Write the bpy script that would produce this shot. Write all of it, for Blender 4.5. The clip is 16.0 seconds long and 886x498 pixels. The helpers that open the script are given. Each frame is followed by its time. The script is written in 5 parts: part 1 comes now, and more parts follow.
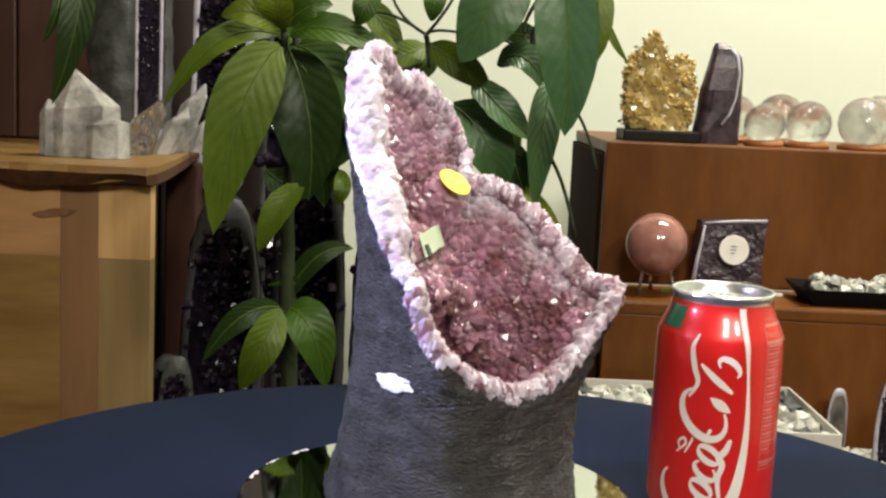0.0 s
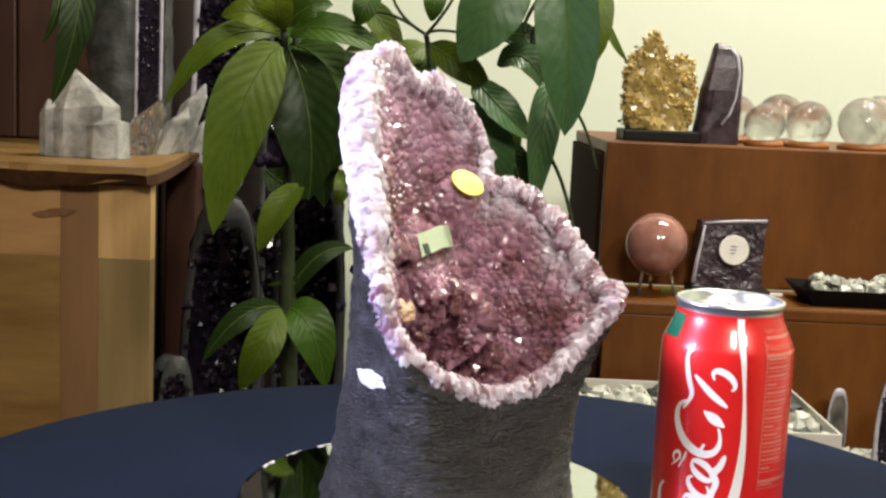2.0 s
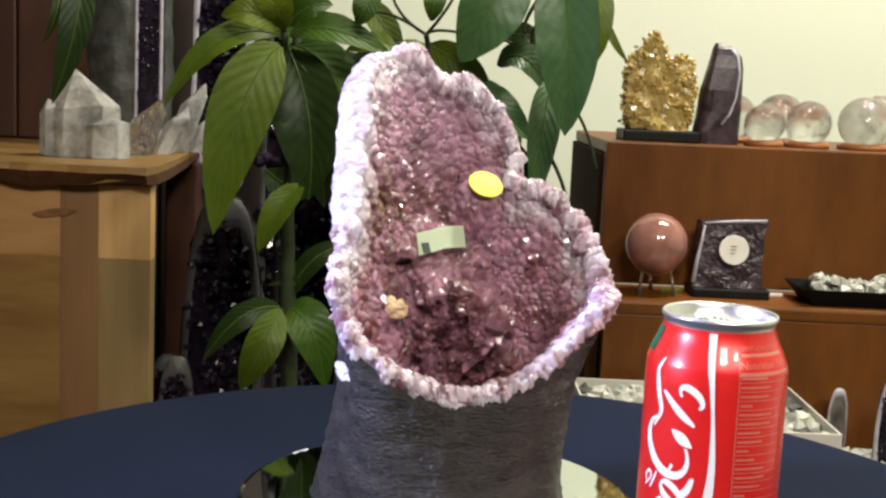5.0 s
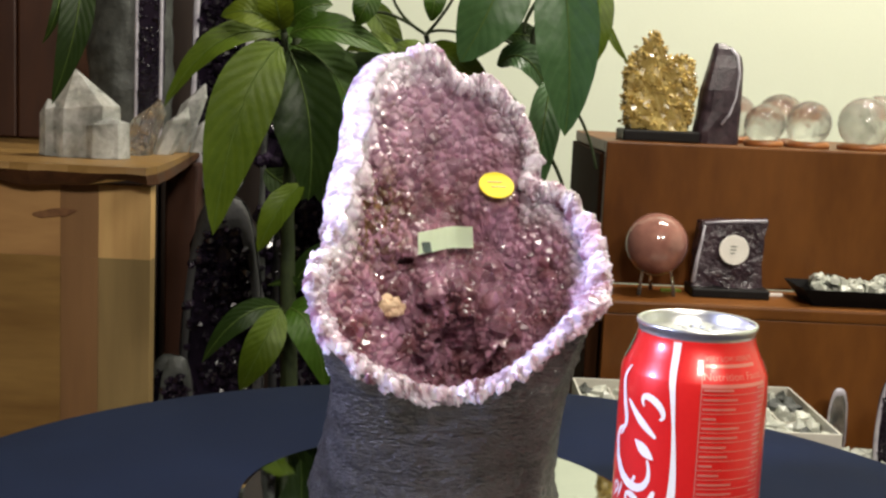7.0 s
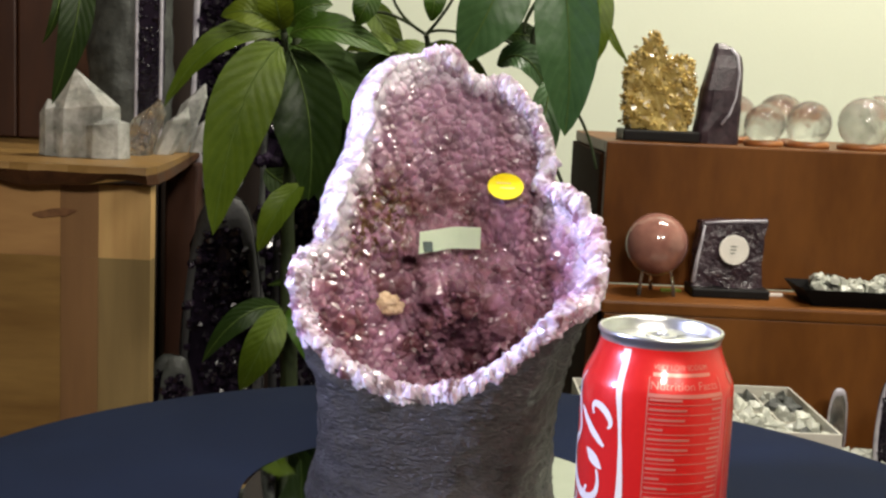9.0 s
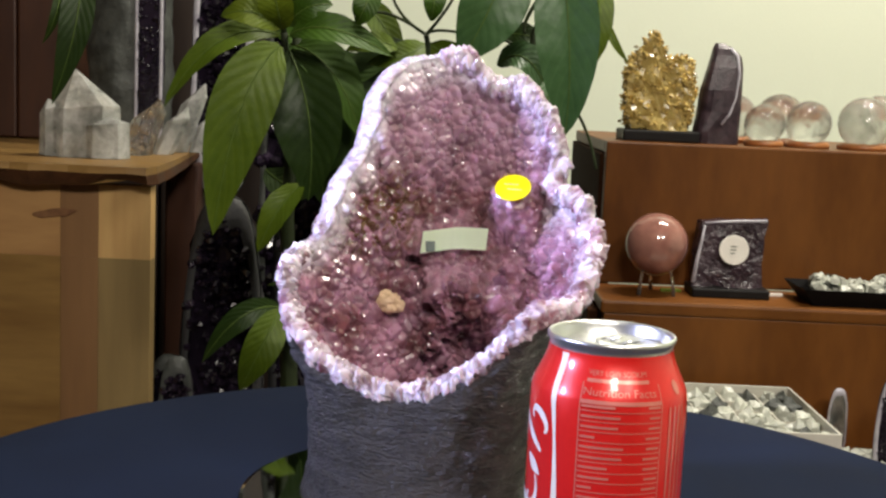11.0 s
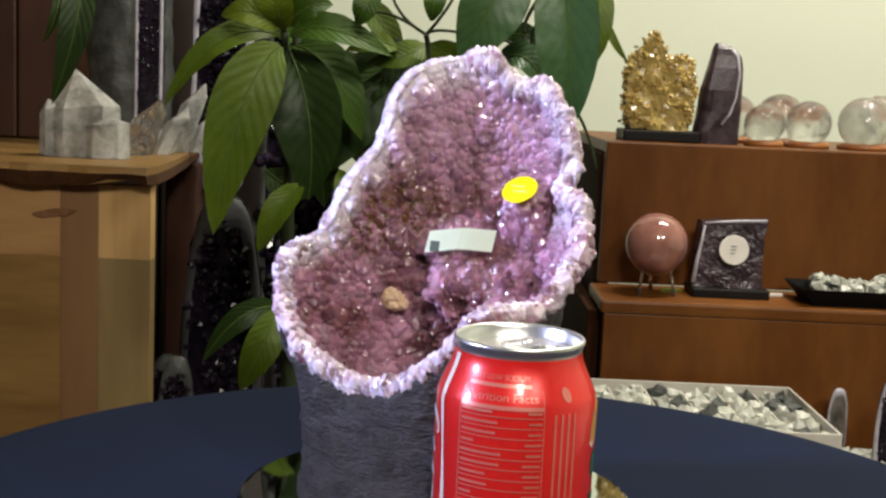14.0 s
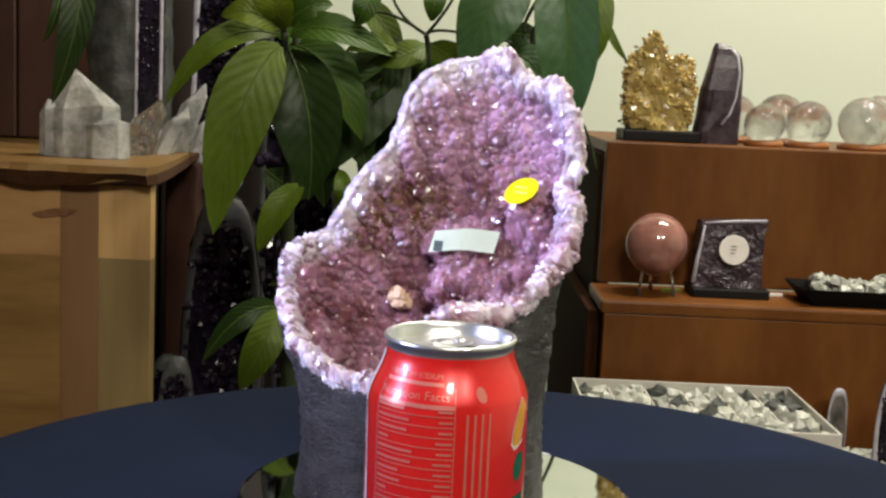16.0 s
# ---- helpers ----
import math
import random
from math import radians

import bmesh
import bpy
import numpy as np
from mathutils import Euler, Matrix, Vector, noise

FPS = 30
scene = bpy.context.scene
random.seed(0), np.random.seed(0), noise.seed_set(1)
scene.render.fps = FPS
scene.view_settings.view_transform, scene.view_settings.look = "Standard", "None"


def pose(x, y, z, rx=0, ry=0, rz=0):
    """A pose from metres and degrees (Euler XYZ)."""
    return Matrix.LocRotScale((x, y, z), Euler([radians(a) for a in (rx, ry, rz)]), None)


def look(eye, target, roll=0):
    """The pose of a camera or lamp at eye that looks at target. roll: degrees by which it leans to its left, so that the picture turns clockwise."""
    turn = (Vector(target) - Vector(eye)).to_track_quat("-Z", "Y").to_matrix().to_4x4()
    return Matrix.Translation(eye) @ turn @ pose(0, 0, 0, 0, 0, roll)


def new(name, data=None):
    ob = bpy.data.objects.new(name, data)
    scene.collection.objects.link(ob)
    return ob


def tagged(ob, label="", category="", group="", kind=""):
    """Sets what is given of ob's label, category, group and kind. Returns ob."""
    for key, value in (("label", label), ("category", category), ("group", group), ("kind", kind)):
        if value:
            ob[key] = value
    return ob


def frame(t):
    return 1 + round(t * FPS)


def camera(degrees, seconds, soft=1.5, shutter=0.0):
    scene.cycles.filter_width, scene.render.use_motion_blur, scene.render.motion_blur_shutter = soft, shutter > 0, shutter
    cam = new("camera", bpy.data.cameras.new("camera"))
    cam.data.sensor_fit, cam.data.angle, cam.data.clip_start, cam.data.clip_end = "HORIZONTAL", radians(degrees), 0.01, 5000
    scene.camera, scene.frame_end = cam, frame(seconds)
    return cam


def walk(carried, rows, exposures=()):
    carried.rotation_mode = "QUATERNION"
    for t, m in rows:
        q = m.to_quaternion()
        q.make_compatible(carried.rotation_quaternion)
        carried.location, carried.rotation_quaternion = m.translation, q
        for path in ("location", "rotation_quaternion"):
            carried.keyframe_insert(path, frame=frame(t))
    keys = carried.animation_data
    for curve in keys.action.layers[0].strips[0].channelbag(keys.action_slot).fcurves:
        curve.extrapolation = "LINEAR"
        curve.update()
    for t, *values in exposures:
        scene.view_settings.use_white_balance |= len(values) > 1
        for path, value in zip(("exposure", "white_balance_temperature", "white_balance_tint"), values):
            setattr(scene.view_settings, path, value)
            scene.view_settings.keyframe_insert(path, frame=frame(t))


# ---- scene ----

from mathutils import kdtree

# ---- camera ----
EYE = Vector((0, 0, 0.2232))
PITCH, ROLL = 7.815, 2.595
cam = camera(40.58, 16.0, soft=2.5)
AIM = EYE + Vector((0, math.cos(radians(PITCH)), -math.sin(radians(PITCH))))
walk(cam, [(0.0, look(EYE, AIM, ROLL)), (16.0, look(EYE, AIM, ROLL))],
     exposures=[(0.0, 0.0), (4.0, -0.06), (9.0, -0.21), (16.0, -0.38)])

# ---- the turning stand ----
AXIS = Vector((0.0027, 0.6263, 0.0))     # the upright axis of the turning table
SPEED = 0.0974                           # radians a second, clockwise from above
CAN_R, CAN_A = 0.1466, 0.0011            # the can's way round that axis
DISC_R = 0.106
FLOOR_Z, CEIL_Z = -0.75, 1.75

# ---- light ----
world = bpy.data.worlds.new("world")
scene.world = world
world.use_nodes = True
bg = world.node_tree.nodes["Background"]
bg.inputs[0].default_value = (1.0, 0.93, 0.82, 1)
bg.inputs[1].default_value = 0.015


def area_lamp(name, place, target, sx, sy, watts, colour):
    d = bpy.data.lights.new(name, "AREA")
    d.shape, d.size, d.size_y, d.energy, d.color = "RECTANGLE", sx, sy, watts, colour
    ob = new(name, d)
    ob.matrix_world = look(place, target)
    return ob


WARM, COOL = (1.0, 0.93, 0.82), (0.58, 0.62, 1.0)
area_lamp("track_lamp_a", (0.12, -1.35, 1.60), (0.15, 0.8, 0.05), 0.40, 0.40, 36, WARM)
area_lamp("track_lamp_b", (0.95, -1.2, 1.60), (0.3, 0.9, 0.05), 0.25, 0.25, 25, WARM)
area_lamp("ceiling_lamp", (0.70, 1.28, 1.68), (0.70, 1.34, 0), 0.6, 0.15, 46, WARM)
# cool light added from the far left: unseen source, beam narrowed to the geode
area_lamp("cool_side_lamp", (-1.80, 0.25, 0.72), (0.0, 0.63, 0.16), 0.30, 0.30, 1.2, COOL).data.spread = radians(13)


# ---- materials ----
def mat(name, colour, rough=0.6, metal=0.0, second=None, scale=20.0, mix=0.6, fine=150.0, bump=0.15,
        stretch=(1, 1, 1), island=0.0, coat=0.0, transmission=0.0, ior=1.5, emit=None, rough_var=0.15, dist=0.002, sub=0.0, spec=0.5, veins=False):
    """A surface with colour variation at two scales, uneven gloss and fine relief."""
    m = bpy.data.materials.new(name)
    m.use_nodes = True
    nt = m.node_tree
    b = nt.nodes["Principled BSDF"]
    second = second or tuple(c * 0.7 for c in colour)
    tc = nt.nodes.new("ShaderNodeTexCoord")
    mp = nt.nodes.new("ShaderNodeMapping")
    mp.inputs["Scale"].default_value = stretch
    nt.links.new(tc.outputs["Object"], mp.inputs[0])
    big = nt.nodes.new("ShaderNodeTexNoise")
    big.inputs["Scale"].default_value = scale
    big.inputs["Detail"].default_value = 6
    small = nt.nodes.new("ShaderNodeTexNoise")
    small.inputs["Scale"].default_value = fine
    small.inputs["Detail"].default_value = 4
    for n in (big, small):
        nt.links.new(mp.outputs[0], n.inputs["Vector"])
    ramp = nt.nodes.new("ShaderNodeValToRGB")
    ramp.color_ramp.elements[0].position, ramp.color_ramp.elements[1].position = 0.5 - 0.3 * mix, 0.5 + 0.3 * mix
    ramp.color_ramp.elements[0].color, ramp.color_ramp.elements[1].color = (*second, 1), (*colour, 1)
    add = nt.nodes.new("ShaderNodeMix")
    add.inputs[0].default_value = 0.3
    nt.links.new(big.outputs[0], add.inputs[2])
    nt.links.new(small.outputs[0], add.inputs[3])
    nt.links.new(add.outputs[0], ramp.inputs[0])
    out = ramp.outputs[0]
    if island:
        geo = nt.nodes.new("ShaderNodeNewGeometry")
        oi = nt.nodes.new("ShaderNodeObjectInfo")
        s = nt.nodes.new("ShaderNodeMath")
        s.operation = "ADD"
        nt.links.new(geo.outputs["Random Per Island"], s.inputs[0])
        nt.links.new(oi.outputs["Random"], s.inputs[1])
        fr = nt.nodes.new("ShaderNodeMath")
        fr.operation = "FRACT"
        nt.links.new(s.outputs[0], fr.inputs[0])
        rng = nt.nodes.new("ShaderNodeMapRange")
        rng.inputs[3].default_value, rng.inputs[4].default_value = 1 - island, 1 + island
        nt.links.new(fr.outputs[0], rng.inputs[0])
        hsv = nt.nodes.new("ShaderNodeHueSaturation")
        nt.links.new(rng.outputs[0], hsv.inputs["Value"])
        nt.links.new(out, hsv.inputs["Color"])
        out = hsv.outputs[0]
    ribs = None
    if veins:                                  # side veins slant forward from the midrib
        along, across = nt.nodes.new("ShaderNodeAttribute"), nt.nodes.new("ShaderNodeAttribute")
        along.attribute_name, across.attribute_name = "along", "across"
        v1 = nt.nodes.new("ShaderNodeMath")
        v1.operation = "MULTIPLY_ADD"
        nt.links.new(across.outputs["Fac"], v1.inputs[0])
        v1.inputs[1].default_value = -16.0
        v2 = nt.nodes.new("ShaderNodeMath")
        v2.operation = "MULTIPLY"
        nt.links.new(along.outputs["Fac"], v2.inputs[0])
        v2.inputs[1].default_value = 62.0
        nt.links.new(v2.outputs[0], v1.inputs[2])
        v3 = nt.nodes.new("ShaderNodeMath")
        v3.operation = "SINE"
        nt.links.new(v1.outputs[0], v3.inputs[0])
        ribs = nt.nodes.new("ShaderNodeMapRange")
        ribs.inputs[1].default_value, ribs.inputs[2].default_value = 0.55, 1.0
        nt.links.new(v3.outputs[0], ribs.inputs[0])
        mx = nt.nodes.new("ShaderNodeMix")
        mx.data_type = "RGBA"
        fac = nt.nodes.new("ShaderNodeMath")
        fac.operation = "MULTIPLY"
        nt.links.new(ribs.outputs[0], fac.inputs[0])
        fac.inputs[1].default_value = 0.06
        nt.links.new(fac.outputs[0], mx.inputs[0])
        nt.links.new(out, mx.inputs[6])
        mx.inputs[7].default_value = (min(1, colour[0] * 2.4 + 0.02), min(1, colour[1] * 1.9 + 0.02), colour[2] * 2.5 + 0.01, 1)
        out = mx.outputs[2]
    nt.links.new(out, b.inputs["Base Color"])
    b.inputs["Specular IOR Level"].default_value = spec
    rr = nt.nodes.new("ShaderNodeMapRange")
    rr.inputs[3].default_value, rr.inputs[4].default_value = max(rough - rough_var, 0.02), min(rough + rough_var, 1)
    nt.links.new(big.outputs[0], rr.inputs[0])
    nt.links.new(rr.outputs[0], b.inputs["Roughness"])
    if bump:
        bp = nt.nodes.new("ShaderNodeBump")
        bp.inputs["Strength"].default_value, bp.inputs["Distance"].default_value = bump, dist
        nt.links.new(small.outputs[0], bp.inputs["Height"])
        out = bp.outputs[0]
        if ribs:
            quilt = nt.nodes.new("ShaderNodeBump")
            quilt.invert = True
            quilt.inputs["Strength"].default_value, quilt.inputs["Distance"].default_value = 0.25, 0.0004
            nt.links.new(v3.outputs[0], quilt.inputs["Height"])
            nt.links.new(out, quilt.inputs["Normal"])
            out = quilt.outputs[0]
        nt.links.new(out, b.inputs["Normal"])
    b.inputs["Metallic"].default_value = metal
    b.inputs["Coat Weight"].default_value = coat
    b.inputs["Transmission Weight"].default_value = transmission
    b.inputs["IOR"].default_value = ior
    if sub:
        b.inputs["Subsurface Weight"].default_value = sub
        b.inputs["Subsurface Scale"].default_value = 0.01
    if emit:
        b.inputs["Emission Color"].default_value = (*emit[:3], 1)
        b.inputs["Emission Strength"].default_value = emit[3]
    return m




def amethyst_material(name, origin):
    """Translucent quartz: white at the cut edge, mauve and brown within, paler towards the peak."""
    m = bpy.data.materials.new(name)
    m.use_nodes = True
    nt = m.node_tree
    b = nt.nodes["Principled BSDF"]
    N = nt.nodes.new
    L = nt.links.new
    tc = N("ShaderNodeTexCoord")
    tc.object = origin
    sep = N("ShaderNodeSeparateXYZ")
    L(tc.outputs["Object"], sep.inputs[0])
    big = N("ShaderNodeTexNoise")
    big.inputs["Scale"].default_value, big.inputs["Detail"].default_value = 48, 6
    fine = N("ShaderNodeTexNoise")
    fine.inputs["Scale"].default_value, fine.inputs["Detail"].default_value = 260, 3
    for n in (big, fine):
        L(tc.outputs["Object"], n.inputs["Vector"])

    def step(value, lo, hi, wobble=0.0):
        r = N("ShaderNodeMapRange")
        r.interpolation_type = "SMOOTHSTEP"
        r.inputs[1].default_value, r.inputs[2].default_value = lo, hi
        if wobble:
            w = N("ShaderNodeMath")
            w.operation = "MULTIPLY_ADD"
            L(big.outputs[0], w.inputs[0])
            w.inputs[1].default_value = wobble
            L(value, w.inputs[2])
            value = w.outputs[0]
        L(value, r.inputs[0])
        return r.outputs[0]

    def times(a, c):
        r = N("ShaderNodeMath")
        r.operation = "MULTIPLY"
        L(a, r.inputs[0])
        if isinstance(c, float):
            r.inputs[1].default_value = c
        else:
            L(c, r.inputs[1])
        return r.outputs[0]

    def blend(f, a, c):
        r = N("ShaderNodeMix")
        r.data_type = "RGBA"
        L(f, r.inputs[0])
        for sock, col in ((r.inputs[6], a), (r.inputs[7], c)):
            if isinstance(col, tuple):
                sock.default_value = (*col, 1)
            else:
                L(col, sock)
        return r.outputs[2]
    colour = blend(step(big.outputs[0], 0.36, 0.64), (0.165, 0.064, 0.074), (0.38, 0.200, 0.275))
    colour = blend(times(step(sep.outputs[2], 0.17, 0.28, 0.06), 0.6), colour, (0.47, 0.320, 0.440))
    rust = times(times(step(sep.outputs[0], -0.012, -0.032), step(sep.outputs[2], 0.115, 0.14)), times(step(sep.outputs[2], 0.185, 0.16), step(fine.outputs[0], 0.47, 0.56)))
    colour = blend(rust, colour, (0.12, 0.058, 0.022))
    gaps = times(step(fine.outputs[0], 0.60, 0.72), step(big.outputs[0], 0.42, 0.6))
    colour = blend(times(gaps, 0.4), colour, (0.13, 0.05, 0.06))
    att = N("ShaderNodeAttribute")
    att.attribute_name = "white"
    colour = blend(att.outputs["Fac"], colour, (0.64, 0.575, 0.66))
    tint = N("ShaderNodeAttribute")
    tint.attribute_name = "tint"
    rng = N("ShaderNodeMapRange")
    rng.inputs[3].default_value, rng.inputs[4].default_value = 0.72, 1.28
    L(tint.outputs["Fac"], rng.inputs[0])
    hsv = N("ShaderNodeHueSaturation")
    L(rng.outputs[0], hsv.inputs["Value"])
    L(colour, hsv.inputs["Color"])
    L(hsv.outputs[0], b.inputs["Base Color"])
    rr = N("ShaderNodeMapRange")
    rr.inputs[3].default_value, rr.inputs[4].default_value = 0.06, 0.32
    L(fine.outputs[0], rr.inputs[0])
    glint = step(tint.outputs["Fac"], 0.80, 0.62)          # some crystals have bright clean faces
    gloss = N("ShaderNodeMath")
    gloss.operation = "MULTIPLY_ADD"
    L(times(rr.outputs[0], glint), gloss.inputs[0])
    gloss.inputs[1].default_value, gloss.inputs[2].default_value = 1.0, 0.05
    L(gloss.outputs[0], b.inputs["Roughness"])
    b.inputs["Subsurface Weight"].default_value = 0.45
    b.inputs["Subsurface Radius"].default_value = (1.0, 0.65, 0.8)
    b.inputs["Subsurface Scale"].default_value = 0.005
    b.inputs["Transmission Weight"].default_value = 0.08
    b.inputs["IOR"].default_value = 1.54
    b.inputs["Coat Weight"].default_value = 0.5
    b.inputs["Coat Roughness"].default_value = 0.04
    bp = N("ShaderNodeBump")
    bp.inputs["Strength"].default_value, bp.inputs["Distance"].default_value = 0.25, 0.001
    L(fine.outputs[0], bp.inputs["Height"])
    L(bp.outputs[0], b.inputs["Normal"])
    return m


M = {}
M["rock"] = mat("grey_basalt", (0.056, 0.052, 0.052), 0.42, second=(0.013, 0.012, 0.012), scale=46, fine=300, bump=1.0, dist=0.004, stretch=(1, 1, 2.6), mix=0.62, rough_var=0.22)
M["white_stone"] = mat("white_chip", (0.85, 0.83, 0.85), 0.45, second=(0.6, 0.58, 0.6), scale=80, fine=500, bump=0.3)
M["ochre"] = mat("ochre_chip", (0.75, 0.55, 0.36), 0.5, second=(0.5, 0.33, 0.2), scale=80, fine=500, bump=0.3)
M["yellow"] = mat("yellow_sticker", (0.9, 0.72, 0.0), 0.45, second=(0.82, 0.62, 0.0), scale=60, bump=0.03)
M["green_label"] = mat("pale_green_sticker", (0.84, 0.95, 0.74), 0.45, second=(0.78, 0.90, 0.68), scale=60, bump=0.03)
M["ink"] = mat("dark_ink", (0.05, 0.08, 0.07), 0.5, scale=90, bump=0.0)
M["cloth"] = mat("navy_cloth", (0.0083, 0.0136, 0.0327), 0.95, second=(0.006, 0.0099, 0.0246), scale=18, fine=900, bump=0.35, dist=0.0008, spec=0.10)
M["mirror"] = mat("mirror_glass", (0.78, 0.82, 0.79), 0.03, 1.0, second=(0.7, 0.75, 0.72), scale=30, bump=0.0, rough_var=0.015)
M["red"] = mat("red_can_print", (0.78, 0.023, 0.019), 0.3, 0.2, second=(0.68, 0.015, 0.014), scale=30, fine=400, bump=0.02, coat=0.5, rough_var=0.05)
M["print_white"] = mat("white_can_print", (0.82, 0.79, 0.74), 0.3, second=(0.76, 0.72, 0.66), scale=50, bump=0.0, coat=0.4, rough_var=0.05)
M["print_tan"] = mat("faded_can_print", (0.70, 0.24, 0.19), 0.3, 0.3, second=(0.64, 0.17, 0.14), scale=50, bump=0.0, coat=0.4, rough_var=0.05)
M["print_green"] = mat("green_can_print", (0.01, 0.17, 0.09), 0.3, 0.2, second=(0.008, 0.12, 0.06), scale=50, bump=0.0, coat=0.4)
M["print_gold"] = mat("gold_can_print", (0.85, 0.42, 0.03), 0.3, 0.2, second=(0.75, 0.32, 0.02), scale=50, bump=0.0, coat=0.4)
M["aluminium"] = mat("aluminium", (0.84, 0.85, 0.84), 0.30, 0.94, second=(0.70, 0.71, 0.71), scale=40, fine=500, bump=0.05, rough_var=0.08)
M["wall"] = mat("cream_wall_paint", (0.690, 0.738, 0.605), 0.85, second=(0.655, 0.705, 0.57), scale=1.5, fine=220, bump=0.06)
M["darkwall"] = mat("dark_brown_panel", (0.045, 0.028, 0.02), 0.6, second=(0.02, 0.013, 0.011), scale=6, fine=70, stretch=(1, 1, 0.12), bump=0.2)
M["floor"] = mat("brown_floor", (0.16, 0.10, 0.06), 0.6, second=(0.09, 0.055, 0.035), scale=5, fine=60)
M["ceiling"] = mat("white_ceiling", (0.78, 0.77, 0.72), 0.9, scale=3, second=(0.72, 0.71, 0.66))
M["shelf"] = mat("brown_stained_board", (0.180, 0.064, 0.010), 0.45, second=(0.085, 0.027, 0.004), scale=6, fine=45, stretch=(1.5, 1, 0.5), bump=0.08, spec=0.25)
M["shelf_dark"] = mat("dark_brown_board", (0.040, 0.015, 0.006), 0.85, second=(0.018, 0.007, 0.003), scale=8, fine=60, stretch=(1, 1, 0.3), bump=0.1, spec=0.05)
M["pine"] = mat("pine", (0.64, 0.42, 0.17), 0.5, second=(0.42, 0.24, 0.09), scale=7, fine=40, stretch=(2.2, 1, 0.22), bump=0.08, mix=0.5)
# pine with the shade on the lower boards put into its colour
M["pine_shaded"] = mat("shaded_pine", (0.29, 0.205, 0.080), 0.55, second=(0.19, 0.125, 0.05), scale=7, fine=40, stretch=(2.2, 1, 0.22), bump=0.08, mix=0.5)
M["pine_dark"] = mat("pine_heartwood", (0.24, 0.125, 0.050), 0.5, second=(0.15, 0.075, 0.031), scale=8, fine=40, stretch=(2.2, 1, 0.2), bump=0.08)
M["knot"] = mat("pine_knot", (0.21, 0.10, 0.04), 0.5, second=(0.09, 0.036, 0.015), scale=60, bump=0.05)
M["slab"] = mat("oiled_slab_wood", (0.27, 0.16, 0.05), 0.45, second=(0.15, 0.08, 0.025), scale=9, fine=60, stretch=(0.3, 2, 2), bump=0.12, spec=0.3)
M["bark"] = mat("dark_live_edge", (0.095, 0.036, 0.012), 0.6, second=(0.035, 0.014, 0.006), scale=25, fine=160, bump=0.5, spec=0.3)
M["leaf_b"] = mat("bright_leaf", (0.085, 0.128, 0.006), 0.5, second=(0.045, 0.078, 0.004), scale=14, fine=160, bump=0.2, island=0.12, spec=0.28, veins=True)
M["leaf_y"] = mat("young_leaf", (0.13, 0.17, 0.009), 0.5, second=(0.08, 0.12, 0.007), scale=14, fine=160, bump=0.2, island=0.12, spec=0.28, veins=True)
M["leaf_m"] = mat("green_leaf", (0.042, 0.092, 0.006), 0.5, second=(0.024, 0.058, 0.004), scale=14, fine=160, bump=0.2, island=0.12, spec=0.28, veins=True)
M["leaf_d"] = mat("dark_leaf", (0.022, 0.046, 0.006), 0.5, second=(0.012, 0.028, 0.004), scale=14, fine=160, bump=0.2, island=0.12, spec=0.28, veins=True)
M["leaf_t"] = mat("deep_green_leaf", (0.070, 0.155, 0.050), 0.42, second=(0.038, 0.092, 0.027), scale=14, fine=160, bump=0.2, island=0.12, spec=0.4, veins=True)
M["vein"] = mat("leaf_vein", (0.10, 0.155, 0.03), 0.5, scale=30, bump=0.0, spec=0.25)
M["stem"] = mat("plant_stem", (0.036, 0.050, 0.018), 0.7, second=(0.016, 0.022, 0.010), scale=40, fine=300, bump=0.3, spec=0.2)
M["citrine"] = mat("citrine", (0.80, 0.62, 0.22), 0.22, second=(0.38, 0.23, 0.05), scale=75, fine=200, bump=0.1, island=0.5, coat=0.4, transmission=0.3)
M["pine_mid"] = mat("knotty_pine", (0.37, 0.205, 0.075), 0.5, second=(0.22, 0.105, 0.04), scale=7, fine=40, stretch=(0.5, 1, 2.6), bump=0.08, mix=0.5)
M["slab_crystal"] = mat("smoky_amethyst", (0.085, 0.052, 0.068), 0.18, second=(0.022, 0.013, 0.020), scale=60, fine=220, bump=0.6, island=0.4, dist=0.003)
M["smoky"] = mat("dark_smoky_quartz", (0.065, 0.038, 0.050), 0.36, second=(0.012, 0.007, 0.011), scale=110, fine=420, bump=0.3, dist=0.001)
M["dark_crystal"] = mat("dark_amethyst", (0.016, 0.010, 0.020), 0.22, second=(0.005, 0.004, 0.008), scale=30, fine=150, bump=0.12, island=0.6, rough_var=0.1)
M["glass"] = mat("clear_crystal", (0.99, 0.99, 0.99), 0.03, second=(0.90, 0.92, 0.91), scale=70, fine=60, bump=0.9, transmission=0.97, ior=1.5, rough_var=0.03, dist=0.010, mix=0.3)
M["milky"] = mat("milky_quartz", (0.98, 0.98, 0.95), 0.07, second=(0.60, 0.61, 0.59), scale=38, fine=110, bump=0.5, transmission=0.90, rough_var=0.05, dist=0.005, mix=0.35)
M["quartz"] = mat("cloudy_quartz", (0.93, 0.93, 0.90), 0.08, second=(0.42, 0.43, 0.41), scale=42, fine=130, bump=0.4, transmission=0.62, rough_var=0.05, dist=0.004, mix=0.4)
M["rose"] = mat("rose_quartz", (0.36, 0.165, 0.13), 0.12, second=(0.18, 0.075, 0.062), scale=34, fine=90, bump=0.02, coat=0.6, rough_var=0.05, mix=0.6)
M["black"] = mat("black_lacquer", (0.009, 0.008, 0.008), 0.5, scale=30, bump=0.05, spec=0.2)
M["wood_ring"] = mat("turned_wood_ring", (0.42, 0.17, 0.05), 0.4, second=(0.26, 0.09, 0.03), scale=40, fine=200, bump=0.1)
